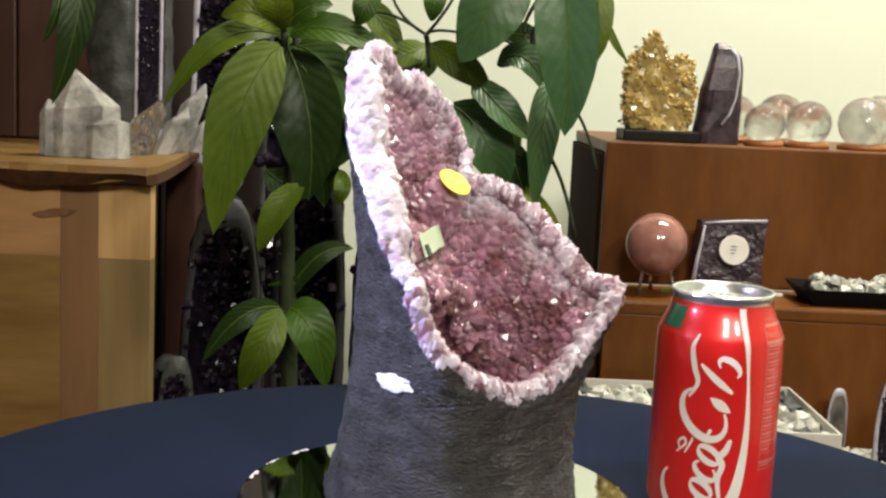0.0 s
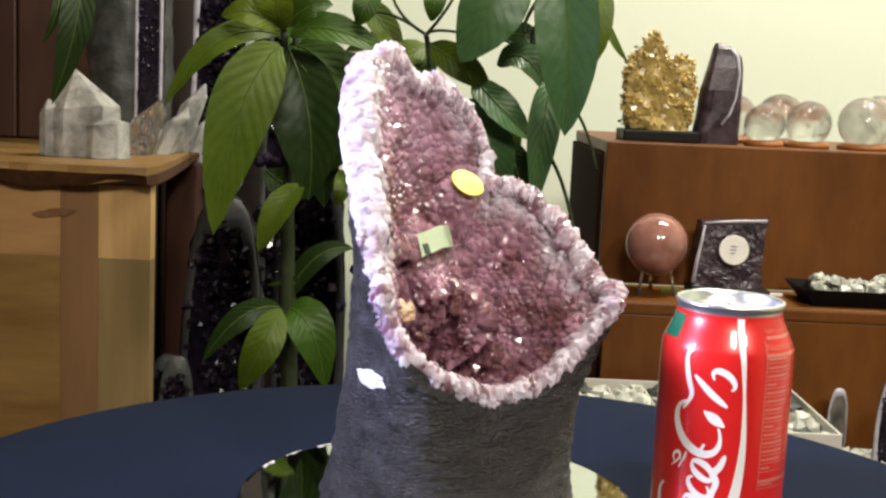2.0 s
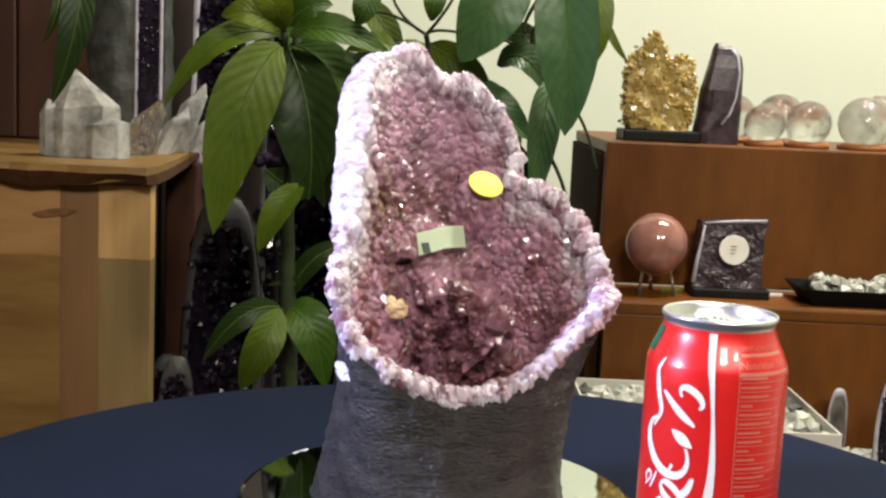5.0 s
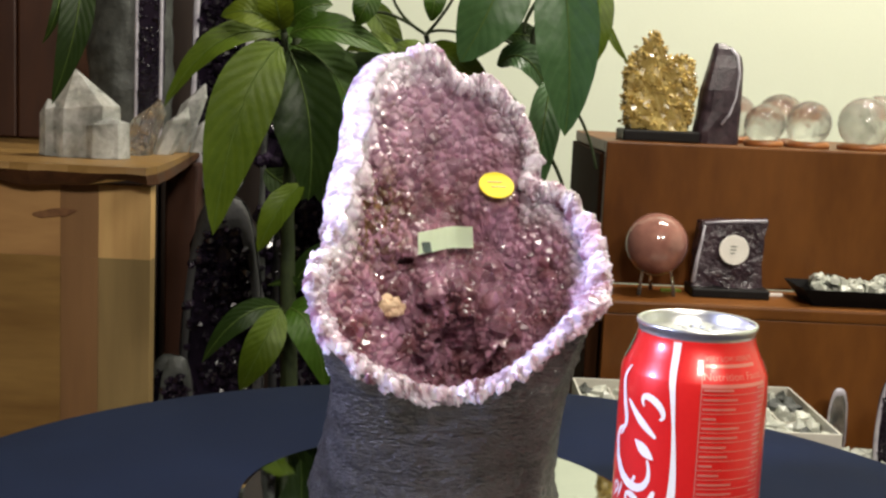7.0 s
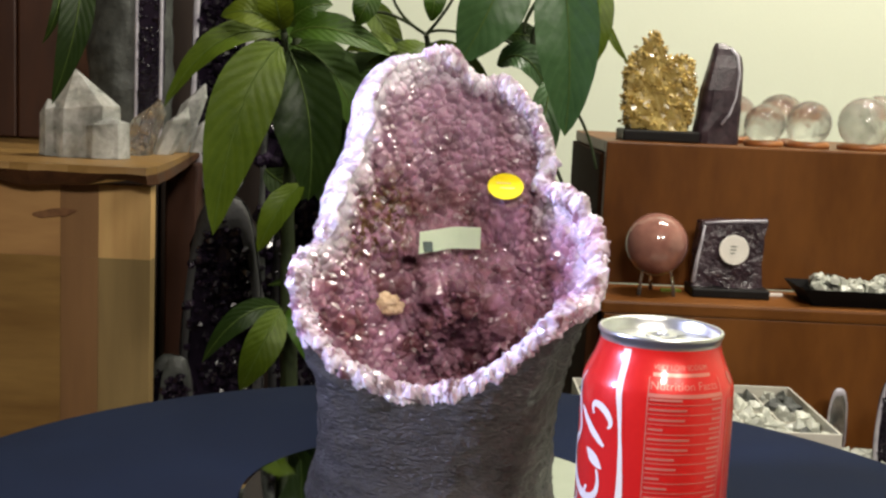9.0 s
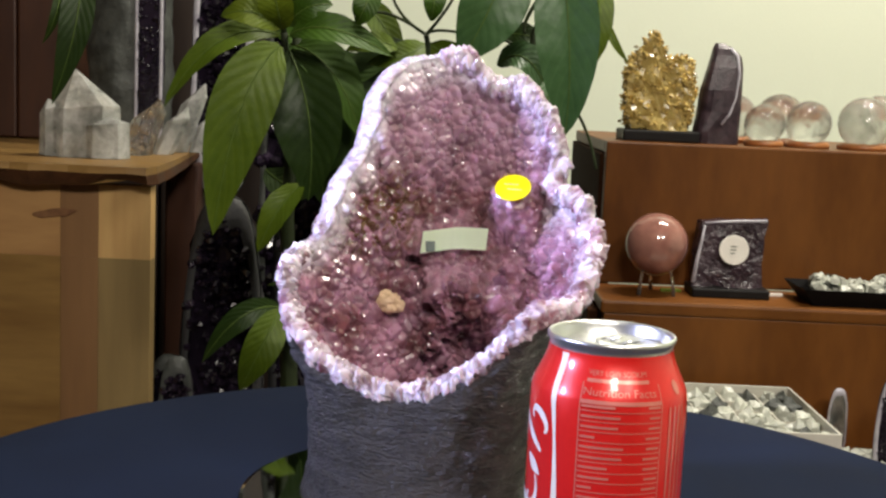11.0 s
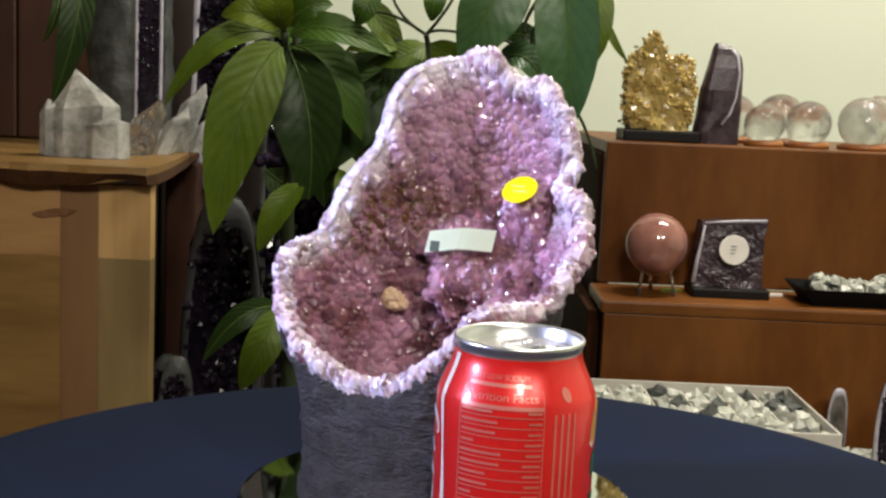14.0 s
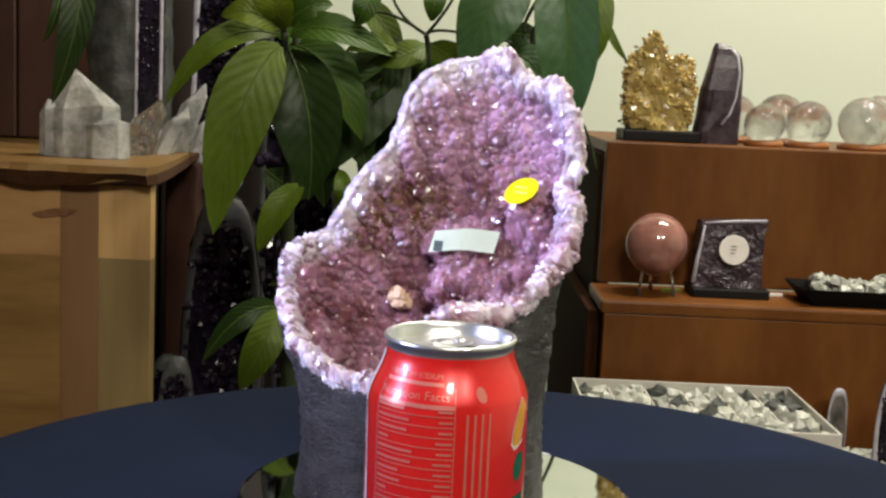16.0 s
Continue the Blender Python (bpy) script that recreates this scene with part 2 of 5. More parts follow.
M["white_plastic"] = mat("white_tray_plastic", (0.58, 0.56, 0.49), 0.5, second=(0.48, 0.46, 0.40), scale=25, bump=0.05)
M["chips"] = mat("pale_mineral_chips", (0.56, 0.56, 0.49), 0.35, second=(0.26, 0.28, 0.24), scale=60, fine=300, bump=0.3, island=0.35)
M["geode_rind"] = mat("grey_geode_rind", (0.072, 0.078, 0.071), 0.6, second=(0.018, 0.020, 0.018), scale=38, fine=160, bump=0.5)
M["agate"] = mat("pale_agate_edge", (0.52, 0.50, 0.55), 0.3, second=(0.3, 0.28, 0.34), scale=60, fine=300, bump=0.2)


# ---- building helpers ----
def mesh_ob(name, bm, material, smooth=False):
    me = bpy.data.meshes.new(name)
    bm.to_mesh(me)
    bm.free()
    for m in (material if isinstance(material, (list, tuple)) else [material]):
        me.materials.append(m)
    if smooth:
        for f in me.polygons:
            f.use_smooth = True
    return new(name, me)


def part(name, bm, material, parent, label="", smooth=False):
    ob = mesh_ob(name, bm, material, smooth)
    ob.parent = parent
    if label:
        tagged(ob, label)
    return ob


def from_data(name, verts, faces, material, parent=None, label="", smooth=False, kind=""):
    me = bpy.data.meshes.new(name)
    me.from_pydata(verts, [], faces)
    me.materials.append(material)
    me.update()
    if smooth:
        for f in me.polygons:
            f.use_smooth = True
    ob = new(name, me)
    if parent:
        ob.parent = parent
    if label or kind:
        tagged(ob, label, kind=kind)
    return ob


def box(bm, x0, x1, y0, y1, z0, z1, bevel=0.0):
    r = bmesh.ops.create_cube(bm, size=1, matrix=Matrix.Translation(((x0 + x1) / 2, (y0 + y1) / 2, (z0 + z1) / 2))
                              @ Matrix.Diagonal((x1 - x0, y1 - y0, z1 - z0, 1)))
    if bevel:
        es = list({e for v in r["verts"] for e in v.link_edges})
        bmesh.ops.bevel(bm, geom=es, offset=bevel, segments=2, affect="EDGES", profile=0.6)
    return bm


def box_bm(*a, **k):
    return box(bmesh.new(), *a, **k)


def lathe(profile, n=48, cap_top=True, cap_bottom=True):
    """A turned body about z from (radius, height) pairs, bottom to top."""
    bm = bmesh.new()
    rings = []
    for r, z in profile:
        if r < 1e-6:
            rings.append([bm.verts.new((0, 0, z))])
        else:
            rings.append([bm.verts.new((r * math.cos(2 * math.pi * i / n), r * math.sin(2 * math.pi * i / n), z)) for i in range(n)])
    for a, b in zip(rings, rings[1:]):
        for i in range(n):
            j = (i + 1) % n
            if len(a) == 1 and len(b) > 1:
                bm.faces.new((a[0], b[j], b[i]))
            elif len(b) == 1 and len(a) > 1:
                bm.faces.new((a[i], a[j], b[0]))
            elif len(a) > 1:
                bm.faces.new((a[i], a[j], b[j], b[i]))
    if cap_bottom and len(rings[0]) > 1:
        bm.faces.new(rings[0][::-1])
    if cap_top and len(rings[-1]) > 1:
        bm.faces.new(rings[-1])
    return bm


def tube(points, r0, r1=None, n=8):
    """A round rod along points."""
    r1 = r0 if r1 is None else r1
    bm = bmesh.new()
    rings = []
    pts = [Vector(q) for q in points]
    for i, q in enumerate(pts):
        d = (pts[min(i + 1, len(pts) - 1)] - pts[max(i - 1, 0)]).normalized()
        side = d.cross(Vector((0.3, 1, 0.2))).normalized()
        up = side.cross(d)
        r = r0 + (r1 - r0) * i / (len(pts) - 1)
        rings.append([bm.verts.new(q + r * (side * math.cos(2 * math.pi * k / n) + up * math.sin(2 * math.pi * k / n))) for k in range(n)])
    for a, b in zip(rings, rings[1:]):
        for k in range(n):
            bm.faces.new((a[k], a[(k + 1) % n], b[(k + 1) % n], b[k]))
    bm.faces.new(rings[0][::-1])
    bm.faces.new(rings[-1])
    bmesh.ops.recalc_face_normals(bm, faces=bm.faces)
    return bm


def bend(a, b, c, n=10):
    a, b, c = Vector(a), Vector(b), Vector(c)
    k = 2 * b - (a + c) / 2
    return [(1 - s) ** 2 * a + 2 * s * (1 - s) * k + s * s * c for s in [i / n for i in range(n + 1)]]


def crystal_verts(base, axis, r, length, verts, faces, rng, sides=6, shoulder=0.5):
    """Adds one pointed quartz prism to verts and faces."""
    axis = axis.normalized()
    side = axis.cross(Vector((rng.random() - 0.5, rng.random() - 0.5, rng.random() - 0.5 + 0.1))).normalized()
    up = axis.cross(side)
    n0 = len(verts)
    for h, k in ((0.0, 1.0), (shoulder * length, 0.95)):
        for i in range(sides):
            a = 2 * math.pi * i / sides
            verts.append(tuple(base + axis * h + r * k * (side * math.cos(a) + up * math.sin(a))))
    off = side * (rng.random() - 0.5) * r * 0.6 + up * (rng.random() - 0.5) * r * 0.6
    verts.append(tuple(base + axis * length + off))
    for i in range(sides):
        j = (i + 1) % sides
        faces.append((n0 + i, n0 + j, n0 + sides + j, n0 + sides + i))
        faces.append((n0 + sides + i, n0 + sides + j, n0 + 2 * sides))


def thing(name, place=(0, 0, 0), label="", category="", group="", kind=""):
    ob = new(name)
    ob.empty_display_size = 0.02
    ob.matrix_basis = Matrix.Translation(place)
    return tagged(ob, label, category, group, kind)


# ---- the room ----
def build_room():
    tagged(mesh_ob("floor", box_bm(-1.85, 2.25, -2.45, 2.0, FLOOR_Z - 0.1, FLOOR_Z), M["floor"]), "worn brown floor", "floor", kind="structure")
    tagged(mesh_ob("ceiling", box_bm(-1.85, 2.25, -2.45, 2.0, CEIL_Z, CEIL_Z + 0.1), M["ceiling"]), "plain white ceiling", "ceiling", kind="structure")
    tagged(mesh_ob("wall_north", box_bm(-1.85, 2.25, 1.85, 2.0, FLOOR_Z, CEIL_Z), M["wall"]), "cream painted wall behind the displays", "wall", kind="structure")
    # the unseen south and west walls are coloured dark to cut bounced light
    tagged(mesh_ob("wall_south", box_bm(-1.85, 2.25, -2.6, -2.45, FLOOR_Z, CEIL_Z), M["shelf_dark"]), "unseen wall behind the camera, made dark to cut bounced light", "wall", kind="structure")
    tagged(mesh_ob("wall_east", box_bm(2.25, 2.4, -2.6, 2.0, FLOOR_Z, CEIL_Z), M["wall"]), "cream painted wall", "wall", kind="structure")
    tagged(mesh_ob("wall_west", box_bm(-2.0, -1.85, -2.6, 2.0, FLOOR_Z, CEIL_Z), M["darkwall"]), "unseen side wall, made dark to cut bounced light", "wall", kind="structure")
    # dark boards added on the back wall to fill the dark area behind the tall geodes
    bm = bmesh.new()
    for i in range(9):
        x = -1.2 + i * 0.11
        box(bm, x, x + 0.106, 1.80, 1.845, FLOOR_Z, 0.75, 0.003)
    tagged(mesh_ob("wall_panelling", bm, M["darkwall"]), "dark brown boards filling the area behind the geodes", "panelling", kind="structure")
    lamp = thing("ceiling_light", (0.70, 1.28, CEIL_Z), "long white ceiling light", "ceiling light")
    part("housing", box_bm(-0.33, 0.33, -0.1, 0.1, -0.03, 0.0, 0.005), M["ceiling"], lamp)


# ---- turning table, mirror ----
def build_table():
    r, cx, cy = 0.3122, 0.0182, 0.5717
    t = thing("round_table", (cx, cy, 0), "round table covered with a plain navy blue cloth", "table")
    bm = lathe([(0.0, -0.022), (r - 0.02, -0.022), (r - 0.006, -0.02), (r - 0.003, -0.004), (r - 0.008, -0.002), (0.0, -0.002)], 128)
    part("tabletop", bm, M["pine_dark"], t, smooth=True)
    # the cloth lies over the top and hangs down in shallow folds
    bm = bmesh.new()
    n, rings = 240, []
    for rad, z, wav in ((0.05, 0, 0), (0.15, 0, 0), (0.25, 0, 0), (r - 0.006, 0, 0), (r - 0.001, -0.0012, 0), (r + 0.001, -0.005, 0), (r + 0.004, -0.04, 0.004), (r + 0.012, -0.16, 0.014), (r + 0.018, -0.3, 0.02)):
        rings.append([bm.verts.new(((rad + wav * math.sin(17 * 2 * math.pi * i / n + 1.3 * math.sin(5 * 2 * math.pi * i / n))) * math.cos(2 * math.pi * i / n),
                                    (rad + wav * math.sin(17 * 2 * math.pi * i / n + 1.3 * math.sin(5 * 2 * math.pi * i / n))) * math.sin(2 * math.pi * i / n), z)) for i in range(n)])
    bm.faces.new(rings[0])
    for a, b in zip(rings, rings[1:]):
        for i in range(n):
            bm.faces.new((a[i], b[i], b[(i + 1) % n], a[(i + 1) % n]))
    part("tablecloth", bm, M["cloth"], t, "navy blue woven cloth hanging over the edge", smooth=True)
    part("pedestal", lathe([(0.17, FLOOR_Z), (0.17, FLOOR_Z + 0.02), (0.05, FLOOR_Z + 0.05), (0.035, FLOOR_Z + 0.3), (0.045, -0.05), (0.12, -0.022)], 32), M["pine_dark"], t, smooth=True)
    disc = thing("mirror_disc", (0, 0, 0), "round mirror plate under the geode", "mirror")
    part("glass", lathe([(DISC_R - 0.001, 0.0005), (DISC_R, 0.0012), (DISC_R, 0.0024), (DISC_R - 0.002, 0.003), (0, 0.003)], 96), M["mirror"], disc)
    # paint chips along the rim
    rng = random.Random(4)
    for a0 in (2.42, 2.66, 2.9):
        v, f = [], []
        for k in range(7):
            a = a0 + k * 0.02 + rng.random() * 0.01
            rr = DISC_R - 0.004 + rng.random() * 0.003
            v.append((rr * math.cos(a), rr * math.sin(a), 0.0033))
        for k in range(7):
            a = a0 + (6 - k) * 0.02 + rng.random() * 0.01
            rr = DISC_R - 0.001
            v.append((rr * math.cos(a), rr * math.sin(a), 0.0033))
        f.append(tuple(range(14)))
        from_data("chip", v, f, M["white_stone"], disc, "whitish worn patch on the rim")
    return disc


# ---- the geode ----
def ring_point(us, u):
    """A closed smooth curve through the points us, u from 0 to 1."""
    n = len(us)
    i = int(math.floor(u * n))
    s = u * n - i
    a, b, c, d = (Vector(us[(i + k) % n]) for k in (-1, 0, 1, 2))
    return 0.5 * (2 * b + (c - a) * s + (2 * a - 5 * b + 4 * c - d) * s * s + (3 * b - a - 3 * c + d) * s ** 3)


def geode_rim(u):
    """The cut edge: low in front, a lobe and a notch on one side, a peak at the back, a spur on the other side."""
    shape = ((-0.010, -0.062, 0.073), (0.018, -0.068, 0.083), (0.040, -0.072, 0.098), (0.060, -0.073, 0.117), (0.077, -0.040, 0.121),
             (0.081, -0.015, 0.140), (0.077, 0.004, 0.155), (0.067, 0.020, 0.167), (0.053, 0.030, 0.170), (0.056, 0.036, 0.186),
             (0.050, 0.042, 0.205), (0.040, 0.047, 0.219), (0.026, 0.054, 0.229), (0.012, 0.053, 0.228), (-0.006, 0.050, 0.2415),
             (-0.024, 0.047, 0.2365), (-0.040, 0.039, 0.2315), (-0.053, 0.027, 0.217), (-0.0575, 0.017, 0.187), (-0.066, 0.0, 0.166),
             (-0.070, -0.020, 0.139), (-0.078, -0.043, 0.1275), (-0.069, -0.056, 0.099), (-0.044, -0.063, 0.083))
    q = ring_point(shape, u)
    return Vector((q.x * 0.972, q.y * 0.98, q.z - 0.0025 * max(0.0, min(1.0, (q.z - 0.15) / 0.06))))


STICKER = Vector((0.0297, 0.0220, 0.1668))
STICKER_UP = Vector((-0.03, -0.66, 0.75)).normalized()
LABEL = Vector((0.0010, 0.0120, 0.1371))
LABEL_ALONG = Vector((0.0350, 0.0155, 0.0018)).normalized()
LABEL_UP = Vector((0.36, -0.83, 0.39)).normalized()
PIT = Vector((0.014, 0.038, 0.024))      # the bottom of the hollow


def tall_side(p):
    """1 along the tall side, where a broad white bevel lies between the rind and the crest."""
    return max(0.0, min(1.0, -p.x / 0.045)) * max(0.0, min(1.0, (p.z - 0.118) / 0.03)) * max(0.0, min(1.0, (0.245 - p.z) / 0.015))


def crest(u):
    p = geode_rim(u)
    return p + Vector((0.0105, -0.011, 0.002)) * tall_side(p) * (1 + 0.35 * noise.noise(p * 75))


def hollow(u, v):
    """The lined inside: v = 0 at the crest, 1 in the pit."""
    p = crest(u)
    v = max(0.0, min(v, 1.0))
    back = max(0.0, min(1.0, (p.y + 0.02) / 0.05)) * max(0.0, min(1.0, (p.z - 0.10) / 0.05))
    q = p.lerp(PIT, v)
    q.y -= back * 0.034 * math.exp(-((v - 0.60) / 0.15) ** 2)
    q.z -= (1 - back) * 0.040 * math.sin(math.pi * v) ** 0.9 * max(0.25, min(1.0, (0.125 - p.z) / 0.04))
    reach = 0.055 + max(0.0, q.z - 0.07) * 0.36                     # stay inside the rind
    flat = Vector((q.x + 0.004, q.y + 0.008, 0))
    if flat.length > reach:
        k = min(1.0, max(0.0, (v - 0.03) / 0.12))
        pull = flat * (reach / flat.length - 1) * k
        q += pull
    mid = math.sin(math.pi * v) ** 0.7
    w = noise.noise(q * 42) * 0.0085 + noise.noise(q * 95) * 0.0042
    q += Vector((-q.x * 2, -1, 0.35)) * max(w, -0.003 + 0.003 * back) * mid
    for c, n, e, ra, rb in ((STICKER, STICKER_UP, Vector((1, 0, 0)), 0.014, 0.013), (LABEL, LABEL_UP, LABEL_ALONG, 0.024, 0.010)):
        d = q - c
        h = d.dot(n)
        if abs(h) < 0.035:
            x, y = d.dot(e), d.dot(n.cross(e))
            q -= n * (h + 0.0032) * math.exp(-((x / ra) ** 2 + (y / rb) ** 2) ** 2)
    return q


def grown(points, normals, least, height, seed):
    """Lets interlocking six-sided quartz points grow on a grid of points (rows, columns, 3); returns the new grid and a random
    number per crystal at each point. least: the least distance between two crystals; height: how far they stand out, as an array."""
    rows, cols = points.shape[:2]
    flat, nrm = points.reshape(-1, 3), normals.reshape(-1, 3)
    rng = np.random.RandomState(seed)
    taken, seeds = {}, []
    for k in rng.permutation(len(flat)):
        p = flat[k]
        gap = least * (0.62 + 0.9 * abs(noise.noise(Vector(p) * 45)))
        c = tuple(int(math.floor(x / least)) for x in p)
        if all((q - p) @ (q - p) > gap * gap for i in (-1, 0, 1) for j in (-1, 0, 1) for l in (-1, 0, 1) for q in taken.get((c[0] + i, c[1] + j, c[2] + l), ())):
            taken.setdefault(c, []).append(p)
            seeds.append(k)
    tree = kdtree.KDTree(len(seeds))
    for i, k in enumerate(seeds):
        tree.insert(flat[k], i)
    tree.balance()
    count = 7
    near = np.array([[f[1] for f in tree.find_n(p, count)] for p in flat])
    at, up = flat[seeds], nrm[seeds]
    axis = up + rng.normal(0, 0.20, up.shape)
    axis /= np.linalg.norm(axis, axis=1)[:, None]
    side = np.cross(axis, rng.normal(0, 1, up.shape))
    side /= np.linalg.norm(side, axis=1)[:, None]
    over = np.cross(axis, side)
    tall = rng.uniform(0.45, 1.25, len(seeds))
    slope = rng.uniform(0.75, 1.15, len(seeds))
    tint = rng.uniform(0, 1, len(seeds))
    best, whose = np.full(len(flat), -1.0), np.zeros(len(flat), int)
    for n in range(count):
        k = near[:, n]
        d = flat - at[k]
        x, y, lift = (d * side[k]).sum(1), (d * over[k]).sum(1), (d * axis[k]).sum(1)
        r = np.max([x * math.cos(t) + y * math.sin(t) for t in [math.pi * i / 3 for i in range(6)]], axis=0)
        h = least * tall[k] * 0.85 - slope[k] * r - 0.6 * lift
        whose = np.where(h > best, k, whose)
        best = np.maximum(best, h)
    best = np.clip(best, -0.25 * least, None) / least
    out = flat + nrm * (best * height.reshape(-1))[:, None]
    return out.reshape(rows, cols, 3), tint[whose].reshape(rows, cols)


def grid_normals(p, wrap_v=False):
    du = np.roll(p, -1, 1) - np.roll(p, 1, 1)
    dv = np.roll(p, -1, 0) - np.roll(p, 1, 0) if wrap_v else np.gradient(p, axis=0)
    n = np.cross(du, dv)
    return n / np.maximum(np.linalg.norm(n, axis=2), 1e-12)[:, :, None]


def stretch_grid(p, rows, cols, wrap_v=False):
    """A coarse grid, closed along its columns, drawn finer."""
    r0, c0 = p.shape[:2]
    c = np.arange(cols) * c0 / cols
    i, f = c.astype(int), (c % 1)[None, :, None]
    p = p[:, i] * (1 - f) + p[:, (i + 1) % c0] * f
    r = np.arange(rows) * r0 / rows if wrap_v else np.linspace(0, r0 - 1.000001, rows)
    j, f = r.astype(int), (r % 1)[:, None, None]
    return p[j] * (1 - f) + p[(j + 1) % r0] * f


def grid_mesh(name, p, white, tint, material, parent, label, wrap_v=False, kind=""):
    rows, cols = p.shape[:2]
    j, i = np.meshgrid(np.arange(rows if wrap_v else rows - 1), np.arange(cols), indexing="ij")
    i1, j1 = (i + 1) % cols, (j + 1) % rows
    faces = np.stack([j * cols + i, j1 * cols + i, j1 * cols + i1, j * cols + i1], -1).reshape(-1, 4)
    ob = from_data(name, p.reshape(-1, 3).tolist(), faces.tolist(), material, parent, label, kind=kind)
    for att, values in (("white", white), ("tint", tint)):
        ob.data.attributes.new(att, "FLOAT", "POINT").data.foreach_set("value", np.ascontiguousarray(values, dtype=np.float32).reshape(-1))
    return ob


def line_hollow(g, quartz):
    """The crystal lining, white towards the cut edge."""
    rows, cols = 250, 820
    coarse = np.array([[hollow(i / 240, (j / 80) ** 1.15) for i in range(240)] for j in range(81)])
    p = stretch_grid(coarse, rows, cols)
    n = grid_normals(p)
    flip = ((np.array((0, -0.03, 0.2)) - p) * n).sum(2) < 0
    n[flip] *= -1
    depth = (np.linspace(0, 1, rows) ** 1.15)[:, None] * np.ones((1, cols))
    height = 0.0040 * np.clip(depth / 0.04, 0.2, 1) * np.clip((1 - depth) / 0.06, 0, 1)
    away = np.linalg.norm(p - np.array(STICKER), axis=2)
    height *= np.clip((away - 0.006) / 0.006, 0.1, 1)
    q, tint = grown(p, n, 0.0042, height, 7)
    white = np.zeros((rows, cols))
    for i in range(cols):
        e = geode_rim(i / cols)
        wide = 0.050 + 0.03 * noise.noise(e * 70) + 0.07 * max(0.0, min(1.0, (e.x - 0.02) / 0.03)) * max(0.0, min(1.0, (e.z - 0.11) / 0.03))
        for j in range(int(rows * 0.45)):
            white[j, i] = 1.05 - depth[j, i] / wide * 0.75 + 0.40 * noise.noise(Vector(p[j, i]) * 75) + 0.25 * (tint[j, i] - 0.5)
    grid_mesh("crystal_lining", q, np.clip(white, 0, 1), tint, quartz, g, "dense mauve crystal points, white at the edge", kind="stuff")


def band_rim(g, quartz):
    """The solid edge of white quartz round the opening: sawn along the tall side, rough with points elsewhere."""
    m, k = 520, 22
    ring, smooth, inward = np.zeros((k, m, 3)), np.zeros(m), np.zeros(k)
    centre = np.zeros((m, 3))
    for i in range(m):
        u = i / m
        p, top = geode_rim(u), crest(u)
        tall = tall_side(p)
        d = (geode_rim(u + 0.003) - geode_rim(u - 0.003)).normalized()
        e1 = (top - p).lerp(hollow(u, 0.10) - p, 1 - tall)
        half = max(e1.length / 2, 0.0055) * (0.62 + 0.48 * tall)
        c = p + e1 * (0.48 - 0.18 * (1 - tall)) + Vector((0, 0, 0.0008)) * (1 - tall)
        e1.normalize()
        e2 = d.cross(e1).normalized()
        smooth[i], centre[i] = tall, c
        for j in range(k):
            a = 2 * math.pi * j / k
            q = c + e1 * half * math.cos(a) + e2 * (0.0034 - 0.0004 * tall) * math.sin(a)
            q += (q - c).normalized() * (1 - 0.4 * tall) * (0.0026 * noise.noise(q * 85) + 0.0020 * noise.noise(q * 190))
            ring[j, i], inward[j] = q, max(0.0, math.cos(a))
    rows, cols = 48, 1040
    p = stretch_grid(ring, rows, cols, True)
    mid = stretch_grid(centre[None].repeat(2, 0), 2, cols)[0]
    n = p - mid[None]
    n /= np.linalg.norm(n, axis=2)[:, :, None]
    sm = np.repeat(smooth, 2)[None, :] * np.ones((rows, 1))
    q, tint = grown(p, n, 0.0030, 0.0031 * (1 - 0.70 * sm), 8)
    inn = np.interp(np.arange(rows) / rows * k, np.arange(k + 1), np.append(inward, inward[0]))[:, None]
    rough = np.array([[noise.noise(Vector(x) * 110) + 0.5 * noise.noise(Vector(x) * 330) for x in row] for row in p])
    white = 0.62 + 0.36 * sm - 0.5 * inn ** 2 * (1 - 0.7 * sm) + 0.8 * rough + 0.8 * (tint - 0.5)
    grid_mesh("rim_band", q, np.clip(white, 0, 1), tint, quartz, g, "white quartz edge of the opening", wrap_v=True)


